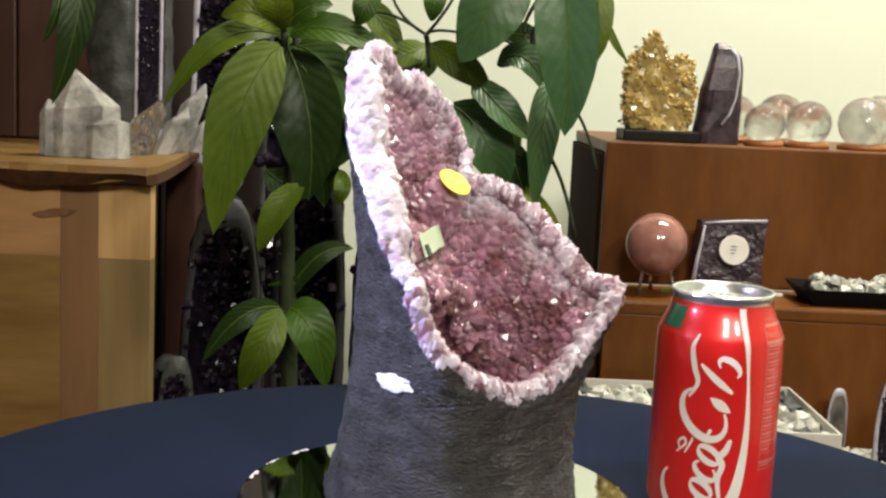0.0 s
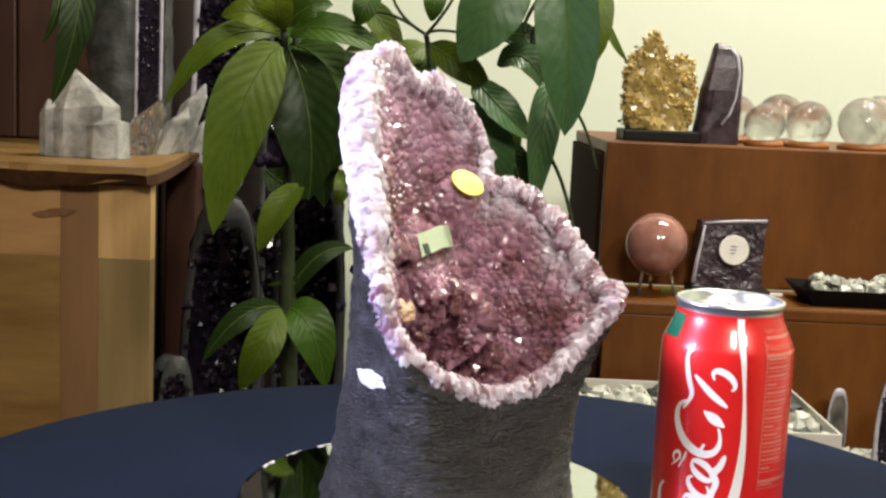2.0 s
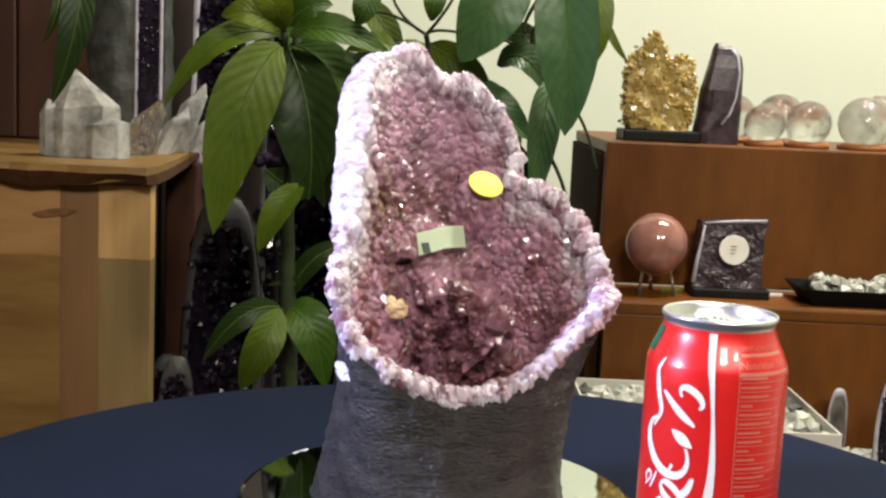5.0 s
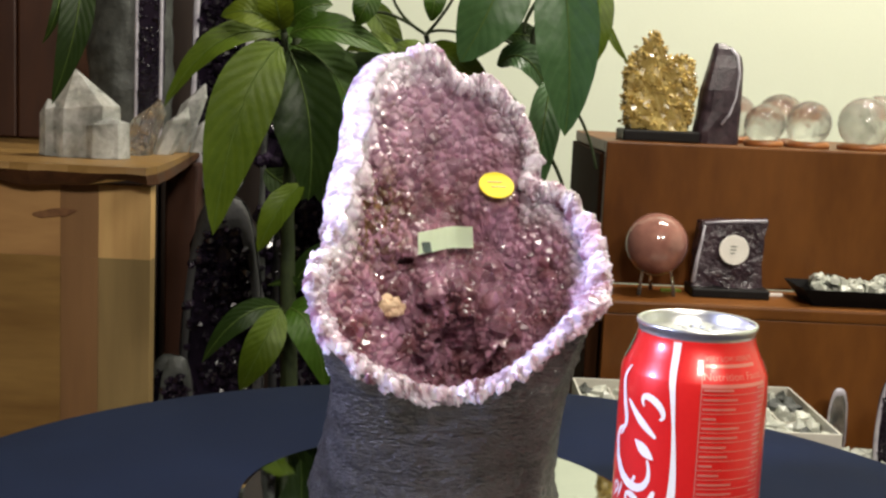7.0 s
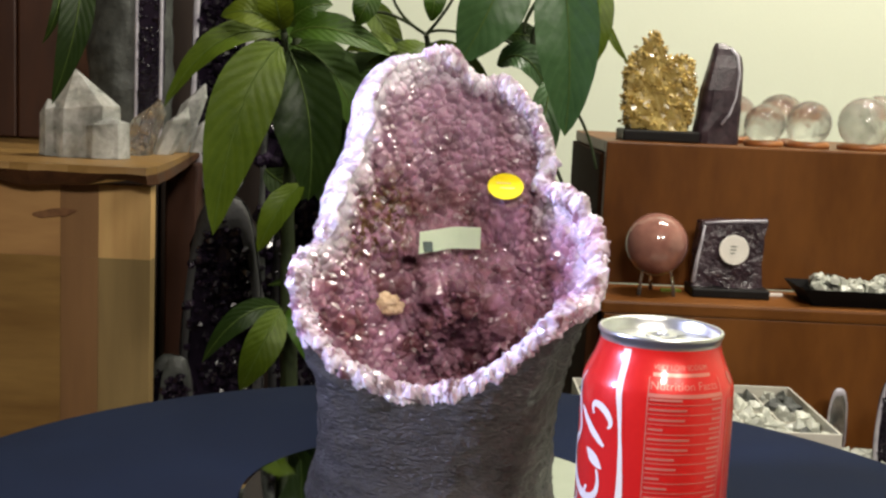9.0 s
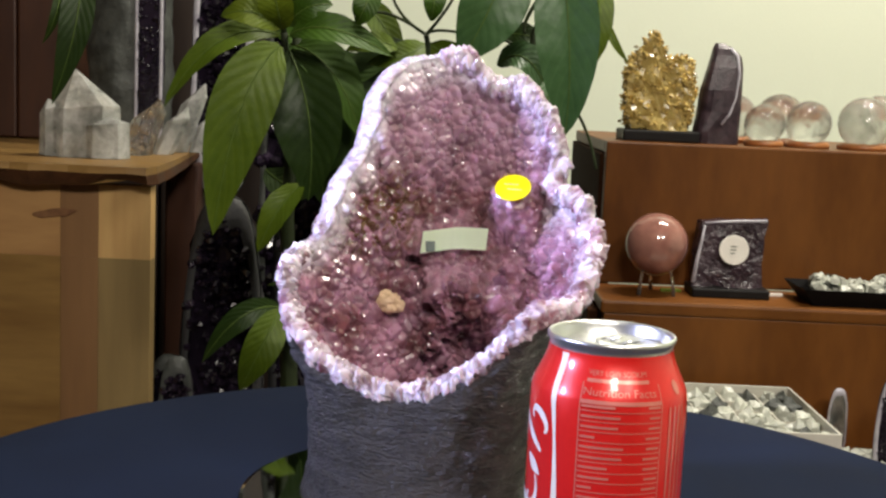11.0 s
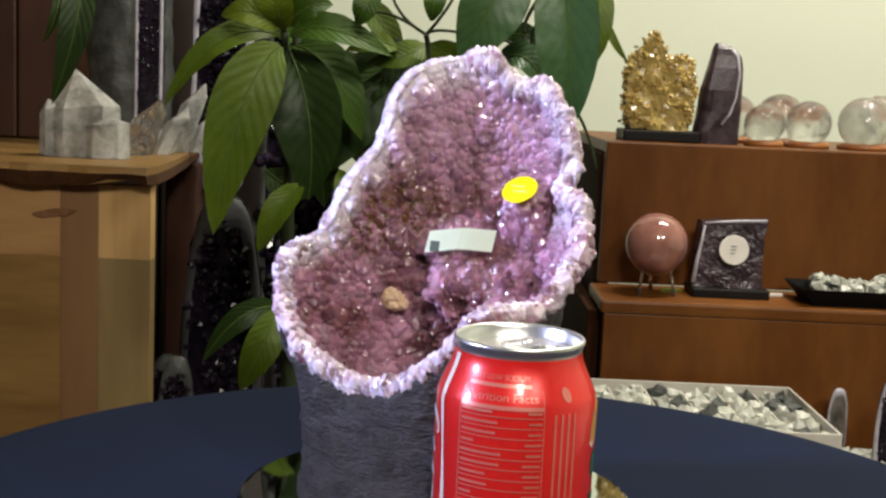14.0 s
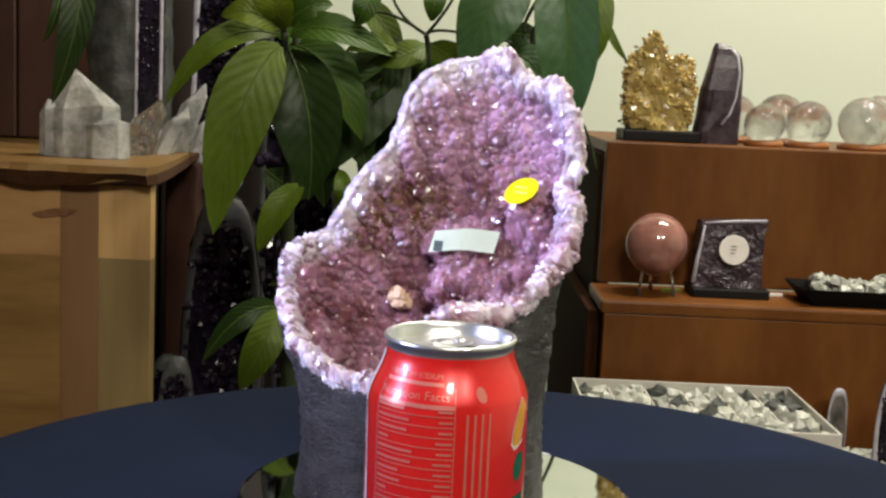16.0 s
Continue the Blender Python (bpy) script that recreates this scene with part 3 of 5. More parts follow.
def build_geode():
    g = thing("amethyst_geode", (0, 0, 0), "tall grey geode cut open, lined with mauve amethyst crystals", "geode")
    quartz = amethyst_material("amethyst", g)
    n, rows = 260, 110
    cx, cy, br = -0.004, -0.011, 0.067
    # rind
    verts, faces = [], []
    for j in range(rows + 1):
        s = j / rows
        for i in range(n):
            u = i / n
            p = geode_rim(u)
            a = math.atan2(p.y - cy * 0.5, p.x - cx * 0.5)
            b = Vector((cx + br * math.cos(a), cy + br * math.sin(a), 0))
            back = max(0.0, min(1.0, (p.y + 0.01) / 0.06))
            k = s ** (1.7 - 0.5 * back)
            q = Vector((b.x + (p.x - b.x) * k, b.y + (p.y - b.y) * k, p.z * s))
            mid = Vector((cx * (1 - s), cy * (1 - s), q.z))
            waist = 1 - 0.075 * math.sin(math.pi * min(1, s * 1.15)) ** 0.8 + 0.03 * math.exp(-((q.z - 0.0) / 0.012) ** 2) - 0.06 * math.exp(-(q.z / 0.004) ** 2)
            bulge = 1 - 0.13 * max(0.0, math.cos(a - 2.27)) ** 1.5 * math.sin(math.pi * min(1.0, q.z / 0.20))
            d = q - mid
            w = 1 + 0.035 * noise.noise(q * 28) + 0.018 * noise.noise(q * 90) + 0.016 * noise.noise(Vector((q.x * 60, q.y * 60, q.z * 330))) + 0.014 * noise.noise(q * 210)
            q = mid + Vector((d.x * waist * bulge * w, d.y * waist * bulge * w, 0))
            verts.append((q.x, q.y, q.z - 0.004 * s ** 30))
    for j in range(rows):
        for i in range(n):
            faces.append((j * n + i, j * n + (i + 1) % n, (j + 1) * n + (i + 1) % n, (j + 1) * n + i))
    faces.append(tuple(range(n))[::-1])
    from_data("rind", verts, faces, M["rock"], g, "rough grey basalt rind", smooth=True)
    line_hollow(g, quartz)
    band_rim(g, quartz)
    rng = random.Random(7)

    def spot(u, v):
        q = hollow(u, v)
        du = hollow(u + 0.004, v) - hollow(u - 0.004, v)
        dv = hollow(u, min(v + 0.02, 0.99)) - hollow(u, max(v - 0.02, 0))
        nn = du.cross(dv).normalized()
        if nn.dot(Vector((0, -0.03, 0.2)) - q) < 0:
            nn = -nn
        return q, nn

    # larger points that stand out of the lining
    pts = []
    for k in range(5):
        vs, fs = [], []
        crystal_verts(Vector((0, 0, -0.003)), Vector((0.1 * (k - 2), 0, 1)), 0.0030 + 0.0004 * k, 0.0078 + 0.0006 * k, vs, fs, rng, shoulder=0.45)
        me = bpy.data.meshes.new("crystal")
        me.from_pydata(vs, [], fs)
        me.materials.append(quartz)
        pts.append(me)
    for _ in range(60):
        u = rng.random()
        v = 0.2 + 0.7 * (1 - math.sqrt(rng.random()))
        q, nn = spot(u, v)
        if (q - STICKER).length < 0.012 or (abs(q.x - 0.001) < 0.024 and abs(q.z - 0.134) < 0.011):
            continue
        nn = (nn + Vector((rng.gauss(0, 0.3), rng.gauss(0, 0.3), rng.gauss(0, 0.3)))).normalized()
        ob = new("crystal", rng.choice(pts))
        ob.parent = g
        ob.matrix_basis = Matrix.Translation(q) @ nn.to_track_quat("Z", "Y").to_matrix().to_4x4() @ pose(0, 0, 0, 0, 0, rng.random() * 360)
    # chips of other mineral
    def blob(name, c, size, material, label, seed):
        bm = bmesh.new()
        bmesh.ops.create_icosphere(bm, subdivisions=3, radius=1)
        for v in bm.verts:
            k = 1 + 0.55 * noise.noise(v.co * 1.9 + Vector((seed, 0, 0))) + 0.4 * noise.noise(v.co * 4 + Vector((0, seed, 0)))
            v.co = Vector(c) + Vector((v.co.x * size[0], v.co.y * size[1], v.co.z * size[2])) * k
        part(name, bm, material, g, label)
    blob("white_patch", (-0.0625, -0.0215, 0.0765), (0.0024, 0.0115, 0.0034), M["white_stone"], "bare white patch on the rind", 3)
    blob("ochre_chip", (-0.0305, -0.0035, 0.1035), (0.0075, 0.0045, 0.006), M["ochre"], "pale ochre mineral chip", 9)
    # stickers
    s = lathe([(0.0096, 0), (0.0098, 0.0003), (0.0096, 0.0006), (0, 0.0006)], 40)
    ob = part("price_sticker", s, M["yellow"], g, "round yellow price sticker")
    ob.matrix_basis = look(STICKER, STICKER - STICKER_UP)
    for k in range(2):
        bar = part("writing_bar", box_bm(-0.005 + k * 0.002, 0.003 + k * 0.002, 0.0016 - k * 0.0036, 0.0022 - k * 0.0036, 0.0007, 0.0009), M["ochre"], ob)
    a, b = LABEL - LABEL_ALONG * 0.0180, LABEL + LABEL_ALONG * 0.0180
    bm = bmesh.new()
    cols = []
    for k in range(9):
        q = a.lerp(b, k / 8) + Vector((0, -0.002 * math.sin(math.pi * k / 8), 0.0022 * (1 - abs(k - 4.4) / 4.4)))
        cols.append([bm.verts.new(q + Vector((0, 0.45 * h, h))) for h in (-0.0056, 0.0, 0.0056)])
    for c0, c1 in zip(cols, cols[1:]):
        for h in range(2):
            bm.faces.new((c0[h], c1[h], c1[h + 1], c0[h + 1]))
    bmesh.ops.solidify(bm, geom=bm.faces, thickness=0.0004)
    lab = part("label_sticker", bm, M["green_label"], g, "pale green paper label, slightly bent")
    bm = bmesh.new()
    box(bm, -0.004, 0.004, -0.0003, 0.0003, -0.0028, 0.0028)
    ob = part("writing_bar", bm, M["ink"], lab)
    ob.matrix_basis = Matrix.Translation((-0.0092, 0.0052, 0.1344)) @ pose(0, 0, 0, -24, 0, 23)
    return g


# ---- the can ----
CAN_BODY = 0.0331


def can_radius(z):
    if z < 0.010:
        return 0.0255 + (CAN_BODY - 0.0255) * math.sin(z / 0.010 * math.pi / 2)
    if z < 0.0975:
        return CAN_BODY
    s = min((z - 0.0975) / 0.0185, 1)
    return CAN_BODY - (CAN_BODY - 0.0262) * (s * s * (3 - 2 * s) * 0.55 + s * 0.45)


def wrap(az, z, lift=0.00025):
    r = can_radius(z) + lift
    return (r * math.cos(radians(az)), r * math.sin(radians(az)), z)


def ribbon(points, width, material, parent, name, label="", closed=False):
    """A printed stroke on the can's skin: points are (azimuth in degrees, height in m), width in m along the way."""
    deg = CAN_BODY * math.pi / 180
    pts = [(a * deg, z) for a, z in points]
    n = len(pts)
    verts, faces = [], []
    for i, (x, z) in enumerate(pts):
        x0, z0 = pts[(i - 1) % n if closed else max(i - 1, 0)]
        x1, z1 = pts[(i + 1) % n if closed else min(i + 1, n - 1)]
        dx, dz = x1 - x0, z1 - z0
        l = math.hypot(dx, dz) or 1
        w = width(i / (n - 1)) / 2
        for sgn in (-1, 1):
            verts.append(wrap((x - sgn * dz / l * w) / deg, z + sgn * dx / l * w))
    m = n if closed else n - 1
    for i in range(m):
        j = (i + 1) % n
        faces.append((2 * i, 2 * j, 2 * j + 1, 2 * i + 1))
    return from_data(name, verts, faces, material, parent, label, smooth=True)


def patch(a0, a1, z0, z1, material, parent, name, label="", lift=0.00025):
    verts, faces = [], []
    n, m = max(2, int(abs(a1 - a0) / 4)), max(2, int((z1 - z0) / 0.004))
    for j in range(m + 1):
        for i in range(n + 1):
            verts.append(wrap(a0 + (a1 - a0) * i / n, z0 + (z1 - z0) * j / m, lift))
    for j in range(m):
        for i in range(n):
            k = j * (n + 1) + i
            faces.append((k, k + 1, k + n + 2, k + n + 1))
    return from_data(name, verts, faces, material, parent, label, smooth=True)


def can_text(text, az, z, size, width, material, parent):
    cu = bpy.data.curves.new("writing", "FONT")
    cu.body, cu.size = text, size
    tmp = bpy.data.objects.new("writing", cu)
    scene.collection.objects.link(tmp)
    bpy.context.view_layer.update()
    me = bpy.data.meshes.new_from_object(tmp.evaluated_get(bpy.context.evaluated_depsgraph_get()))
    bpy.data.objects.remove(tmp)
    xs = [v.co.x for v in me.vertices]
    k = width / (max(xs) - min(xs))
    for v in me.vertices:
        v.co = wrap(az + (v.co.x - min(xs)) * k / CAN_BODY * 180 / math.pi, z + v.co.y, 0.0003)
    me.materials.clear()
    me.materials.append(material)
    ob = new("writing", me)
    ob.parent = parent
    return ob


def spline(points, n=40):
    """A smooth open stroke through the points."""
    pts = [Vector((*q, 0)) for q in points]
    out = []
    m = len(pts) - 1
    for i in range(n + 1):
        t = i / n * m
        k = min(int(t), m - 1)
        s = t - k
        a, b, c, d = pts[max(k - 1, 0)], pts[k], pts[k + 1], pts[min(k + 2, m)]
        q = 0.5 * (2 * b + (c - a) * s + (2 * a - 5 * b + 4 * c - d) * s * s + (3 * b - a - 3 * c + d) * s ** 3)
        out.append((q.x, q.y))
    return out


def oval(az, z, ra, rz, tilt, n=36):
    """A slanted ring, its half axes in metres."""
    deg = CAN_BODY * math.pi / 180
    c, s = math.cos(radians(tilt)), math.sin(radians(tilt))
    return [(az + (ra * math.cos(t) * c - rz * math.sin(t) * s) / deg, z + ra * math.cos(t) * s + rz * math.sin(t) * c) for t in [2 * math.pi * i / n for i in range(n)]]


def build_can():
    c = thing("drink_can", (0, 0, 0), "red aluminium drink can with white swirls, unopened", "can")
    prof = [(0.0, 0.008), (0.015, 0.006), (0.0225, 0.001), (0.024, 0.0), (0.0255, 0.0012)]
    prof += [(can_radius(z), z) for z in [0.003 + 0.0012 * i for i in range(6)]]
    prof += [(can_radius(z), z) for z in [0.0105 + 0.0087 * i for i in range(10)]]
    prof += [(can_radius(z), z) for z in [0.0975 + 0.0018 * i for i in range(1, 12)]]
    part("body", lathe(prof, 96, cap_top=False), M["red"], c, "red printed aluminium body", smooth=True)
    rim = [(0.0262, 0.1155), (0.0258, 0.1175), (0.0262, 0.1192), (0.0269, 0.1203), (0.0271, 0.1213), (0.0268, 0.1221), (0.0262, 0.1224), (0.0256, 0.1220), (0.0252, 0.1205),
           (0.0246, 0.1172), (0.0236, 0.1158), (0.0226, 0.1160), (0.0218, 0.1172), (0.0150, 0.1172), (0.0, 0.1172)]
    lid = part("lid", lathe(rim, 96, cap_bottom=False), M["aluminium"], c, "bright aluminium lid", smooth=True)
    # pull tab: a long ring with a rivet, and the scored mouth
    bm = bmesh.new()
    outer, inner = [], []
    for i in range(28):
        a = 2 * math.pi * i / 28
        outer.append((0.0082 * math.cos(a) * (1.0 if math.cos(a) > 0 else 1.25), 0.0066 * math.sin(a)))
        inner.append((0.0046 * math.cos(a) + 0.0014, 0.0040 * math.sin(a)))
    lo = [[bm.verts.new((x, y, 0.1183)) for x, y in r] for r in (outer, inner)]
    hi = [[bm.verts.new((x, y, 0.1194)) for x, y in r] for r in (outer, inner)]
    for i in range(28):
        j = (i + 1) % 28
        bm.faces.new((hi[0][i], hi[0][j], hi[1][j], hi[1][i]))
        bm.faces.new((lo[0][i], lo[0][j], hi[0][j], hi[0][i]))
        bm.faces.new((hi[1][i], hi[1][j], lo[1][j], lo[1][i]))
        bm.faces.new((lo[0][j], lo[0][i], lo[1][i], lo[1][j]))
    tab = part("pull_tab", bm, M["aluminium"], lid)
    tab.matrix_basis = pose(0, 0, 0, 0, 0, -60)
    bm = lathe([(0.0024, 0.1171), (0.0024, 0.1196), (0.0018, 0.12), (0, 0.12)], 20)
    bmesh.ops.translate(bm, verts=bm.verts, vec=(-0.005, 0, 0))
    part("rivet", bm, M["aluminium"], tab, smooth=True)
    bm = bmesh.new()
    ring = [bm.verts.new((-0.0135 + 0.0072 * math.cos(2 * math.pi * i / 24), 0.0092 * math.sin(2 * math.pi * i / 24), 0.1174 + 0.0006 * (i % 2))) for i in range(24)]
    bm.faces.new(ring)
    mouth = part("mouth_panel", bm, M["aluminium"], lid)
    mouth.matrix_basis = pose(0, 0, 0, 0, 0, -60)
    build_can_print(c)
    return c


def build_can_print(c):
    W, T = M["print_white"], M["print_tan"]

    def pen(lo, hi, peak=0.5):
        return lambda s: lo + (hi - lo) * math.sin(math.pi * min(1, max(0, s ** (math.log(0.5) / math.log(peak)))))
    for base in (0, 226):
        # the tall wave
        ribbon(spline([(base - 80, 0.1165), (base - 79, 0.104), (base - 76.5, 0.090), (base - 74, 0.072), (base - 73, 0.055), (base - 75, 0.038), (base - 80, 0.022), (base - 90, 0.008)]),
               lambda s: 0.0046 - 0.0031 * s / 0.35 if s < 0.35 else 0.0015 + 0.0065 * ((s - 0.35) / 0.65) ** 1.3, W, c, "white_wave", "tall white wave down the can's side")
        ribbon(spline([(base - 87, 0.050), (base - 91, 0.044), (base - 96, 0.040), (base - 93, 0.036), (base - 96, 0.028), (base - 93, 0.016), (base - 92, 0.008)]), pen(0.0008, 0.0036, 0.3), W, c, "white_swash")
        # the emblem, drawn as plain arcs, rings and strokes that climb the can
        deg = CAN_BODY * math.pi / 180

        def at(u, v):
            return (base - 103 + (u - 0.02) / 0.07 * 19 - v / deg, u)

        def arc(u, v, ru, rv, a0, a1, lean, lo, hi):
            pts = []
            for k in range(29):
                t = radians(a0 + (a1 - a0) * k / 28)
                du, dv = ru * math.cos(t), rv * math.sin(t)
                pts.append(at(u + du + lean * dv, v + dv))
            ribbon(pts, lambda s: lo + (hi - lo) * abs(math.sin(math.pi * s)) ** 1.3, W, c, "white_arc")

        def ring(u, v, ru, rv, lean):
            pts = [at(u + ru * math.cos(t) + lean * rv * math.sin(t), v + rv * math.sin(t)) for t in [2 * math.pi * k / 36 for k in range(36)]]
            ribbon(pts, lambda s: 0.0012 + 0.0022 * abs(math.cos(2 * math.pi * s)), W, c, "white_ring", closed=True)

        arc(0.0190, 0.0160, 0.0105, 0.0110, 50, 300, 0.5, 0.0012, 0.0042)
        ring(0.0225, 0.0045, 0.0036, 0.0058, 0.5)
        arc(0.0325, 0.0045, 0.0038, 0.0058, 40, 320, 0.5, 0.0010, 0.0032)
        ring(0.0410, 0.0045, 0.0034, 0.0058, 0.5)
        ribbon([at(0.0515, 0.0075), at(0.0530, 0.0070), at(0.0545, 0.0066)], lambda s: 0.0016, W, c, "white_stroke")
        arc(0.0620, 0.0120, 0.0110, 0.0125, 35, 305, 0.5, 0.0012, 0.0044)
        ribbon([at(0.0640 + 0.0070 * k / 12, -0.0010 + 0.0115 * k / 12) for k in range(13)], pen(0.0006, 0.0052), W, c, "white_leaf")
        ribbon(spline([at(0.0740, 0.0000), at(0.0800, 0.0090), at(0.0880, 0.0190)]), pen(0.0012, 0.0036), W, c, "white_stroke")
        ribbon(spline([at(0.0700, 0.0215), at(0.0780, 0.0185), at(0.0860, 0.0220), at(0.0960, 0.0250), at(0.1030, 0.0235)]), pen(0.0008, 0.0030), W, c, "white_stroke")
        arc(0.0870, 0.0045, 0.0036, 0.0058, -130, 130, 0.5, 0.0010, 0.0034)
        ribbon(spline([at(0.0420, 0.0200), at(0.0455, 0.0215), at(0.0480, 0.0190), at(0.0450, 0.0175), at(0.0400, 0.0215)]), pen(0.0006, 0.0014), W, c, "white_stroke")
        ribbon(spline([at(0.0400, 0.0170), at(0.0460, 0.0150), at(0.0490, 0.0145)]), pen(0.0006, 0.0012), W, c, "white_stroke")
    # the printed table of contents
    can_text("VERY LOW SODIUM", -54, 0.1098, 0.0030, 0.028, T, c)
    patch(-54, -4, 0.1072, 0.1086, T, c, "writing_bar")
    can_text("Nutrition Facts", -55, 0.1022, 0.0044, 0.032, T, c)
    rng = random.Random(5)
    z = 0.1006
    k = 0
    while z > 0.032:
        thick = 0.0016 if k in (0, 15) else 0.0004
        patch(-56, 4, z - thick, z, T, c, "printed_rule")
        if k not in (0, 15):
            patch(-55, -55 + 10 + rng.random() * 22, z + 0.0012, z + 0.0022, T, c, "writing_bar")
            patch(-10 + rng.random() * 4, 3, z + 0.0013, z + 0.0022, T, c, "writing_bar")
        z -= 0.0042
        k += 1
    patch(-56.8, -56, 0.032, 0.107, T, c, "printed_rule")
    patch(4, 4.7, 0.032, 0.107, T, c, "printed_rule")
    for i in range(4):
        patch(12 + i * 5.4, 13.6 + i * 5.4, 0.044, 0.0975, T, c, "writing_bar")
    v = [wrap(a, z) for a, z in oval(24, 0.1045, 0.0022, 0.0030, 20)]
    from_data("pale_oval", v, [tuple(range(len(v)))], T, c)
    # slice and leaf emblem on the far side
    ribbon(oval(60, 0.0905, 0.0105, 0.0040, 70), lambda s: 0.0004, W, c, "pale_outline", closed=True)
    v = [wrap(a, z) for a, z in oval(60, 0.0905, 0.0096, 0.0034, 70)]
    from_data("gold_oval", v, [tuple(range(len(v)))], M["print_gold"], c)
    ribbon(spline([(50, 0.0835), (54, 0.0815), (60, 0.0820), (66, 0.0835)]), lambda s: 0.0007, W, c, "pale_outline")
    v = [wrap(a, z) for a, z in oval(61, 0.0730, 0.0060, 0.0040, 80)]
    from_data("green_oval", v, [tuple(range(len(v)))], M["print_green"], c)
    patch(54, 72, 0.0575, 0.0610, M["print_green"], c, "green_bar")
    patch(-172, -143, 0.1035, 0.1150, M["print_green"], c, "green_band", "dark green printed band under the lid")


# ---- plant ----
def leaf(plant, base, mid, tip, width, shade):
    pts = bend(base, mid, tip, 16)
    n = len(pts) - 1
    verts, faces = [], []
    view = Vector((0, -1, 0.35)).normalized()
    rng = random.Random(int(base[0] * 9973) + int(tip[2] * 7919))
    roll = rng.uniform(-0.35, 0.35)
    cols = (-1.0, -0.6, -0.25, 0.0, 0.25, 0.6, 1.0)
    for i, q in enumerate(pts):
        s = i / n
        d = (pts[min(i + 1, n)] - pts[max(i - 1, 0)]).normalized()
        side = d.cross(view).normalized()
        nrm = side.cross(d).normalized()
        side, nrm = side * math.cos(roll) + nrm * math.sin(roll), nrm * math.cos(roll) - side * math.sin(roll)
        w = width / 2 * (math.sin(math.pi * min(1, 0.02 + 0.98 * s ** 0.85)) ** 0.8)
        for c in cols:
            rip = 0.022 * width * math.sin(i * 2.0 + 3 * abs(c)) * abs(c)
            verts.append(tuple(q + side * w * c + nrm * (abs(c) * w * 0.22 + rip)))
    m = len(cols)
    for i in range(n):
        for k in range(m - 1):
            faces.append((i * m + k, i * m + k + 1, (i + 1) * m + k + 1, (i + 1) * m + k))
    ob = from_data("leaf", verts, faces, M["leaf_" + shade], plant, smooth=True)
    for name, values in (("along", [i / n for i in range(n + 1) for c in cols]), ("across", [abs(c) for i in range(n + 1) for c in cols])):
        ob.data.attributes.new(name, "FLOAT", "POINT").data.foreach_set("value", values)
    # midrib
    bm = tube([q + view * 0.0004 for q in pts], 0.0007, 0.0003, 5)
    part("midrib", bm, M["vein"], ob)
    return ob


def stem(plant, a, b, c, r):
    part("stem", tube(bend(a, b, c, 10), r, r * 0.8, 8), M["stem"], plant, smooth=True)


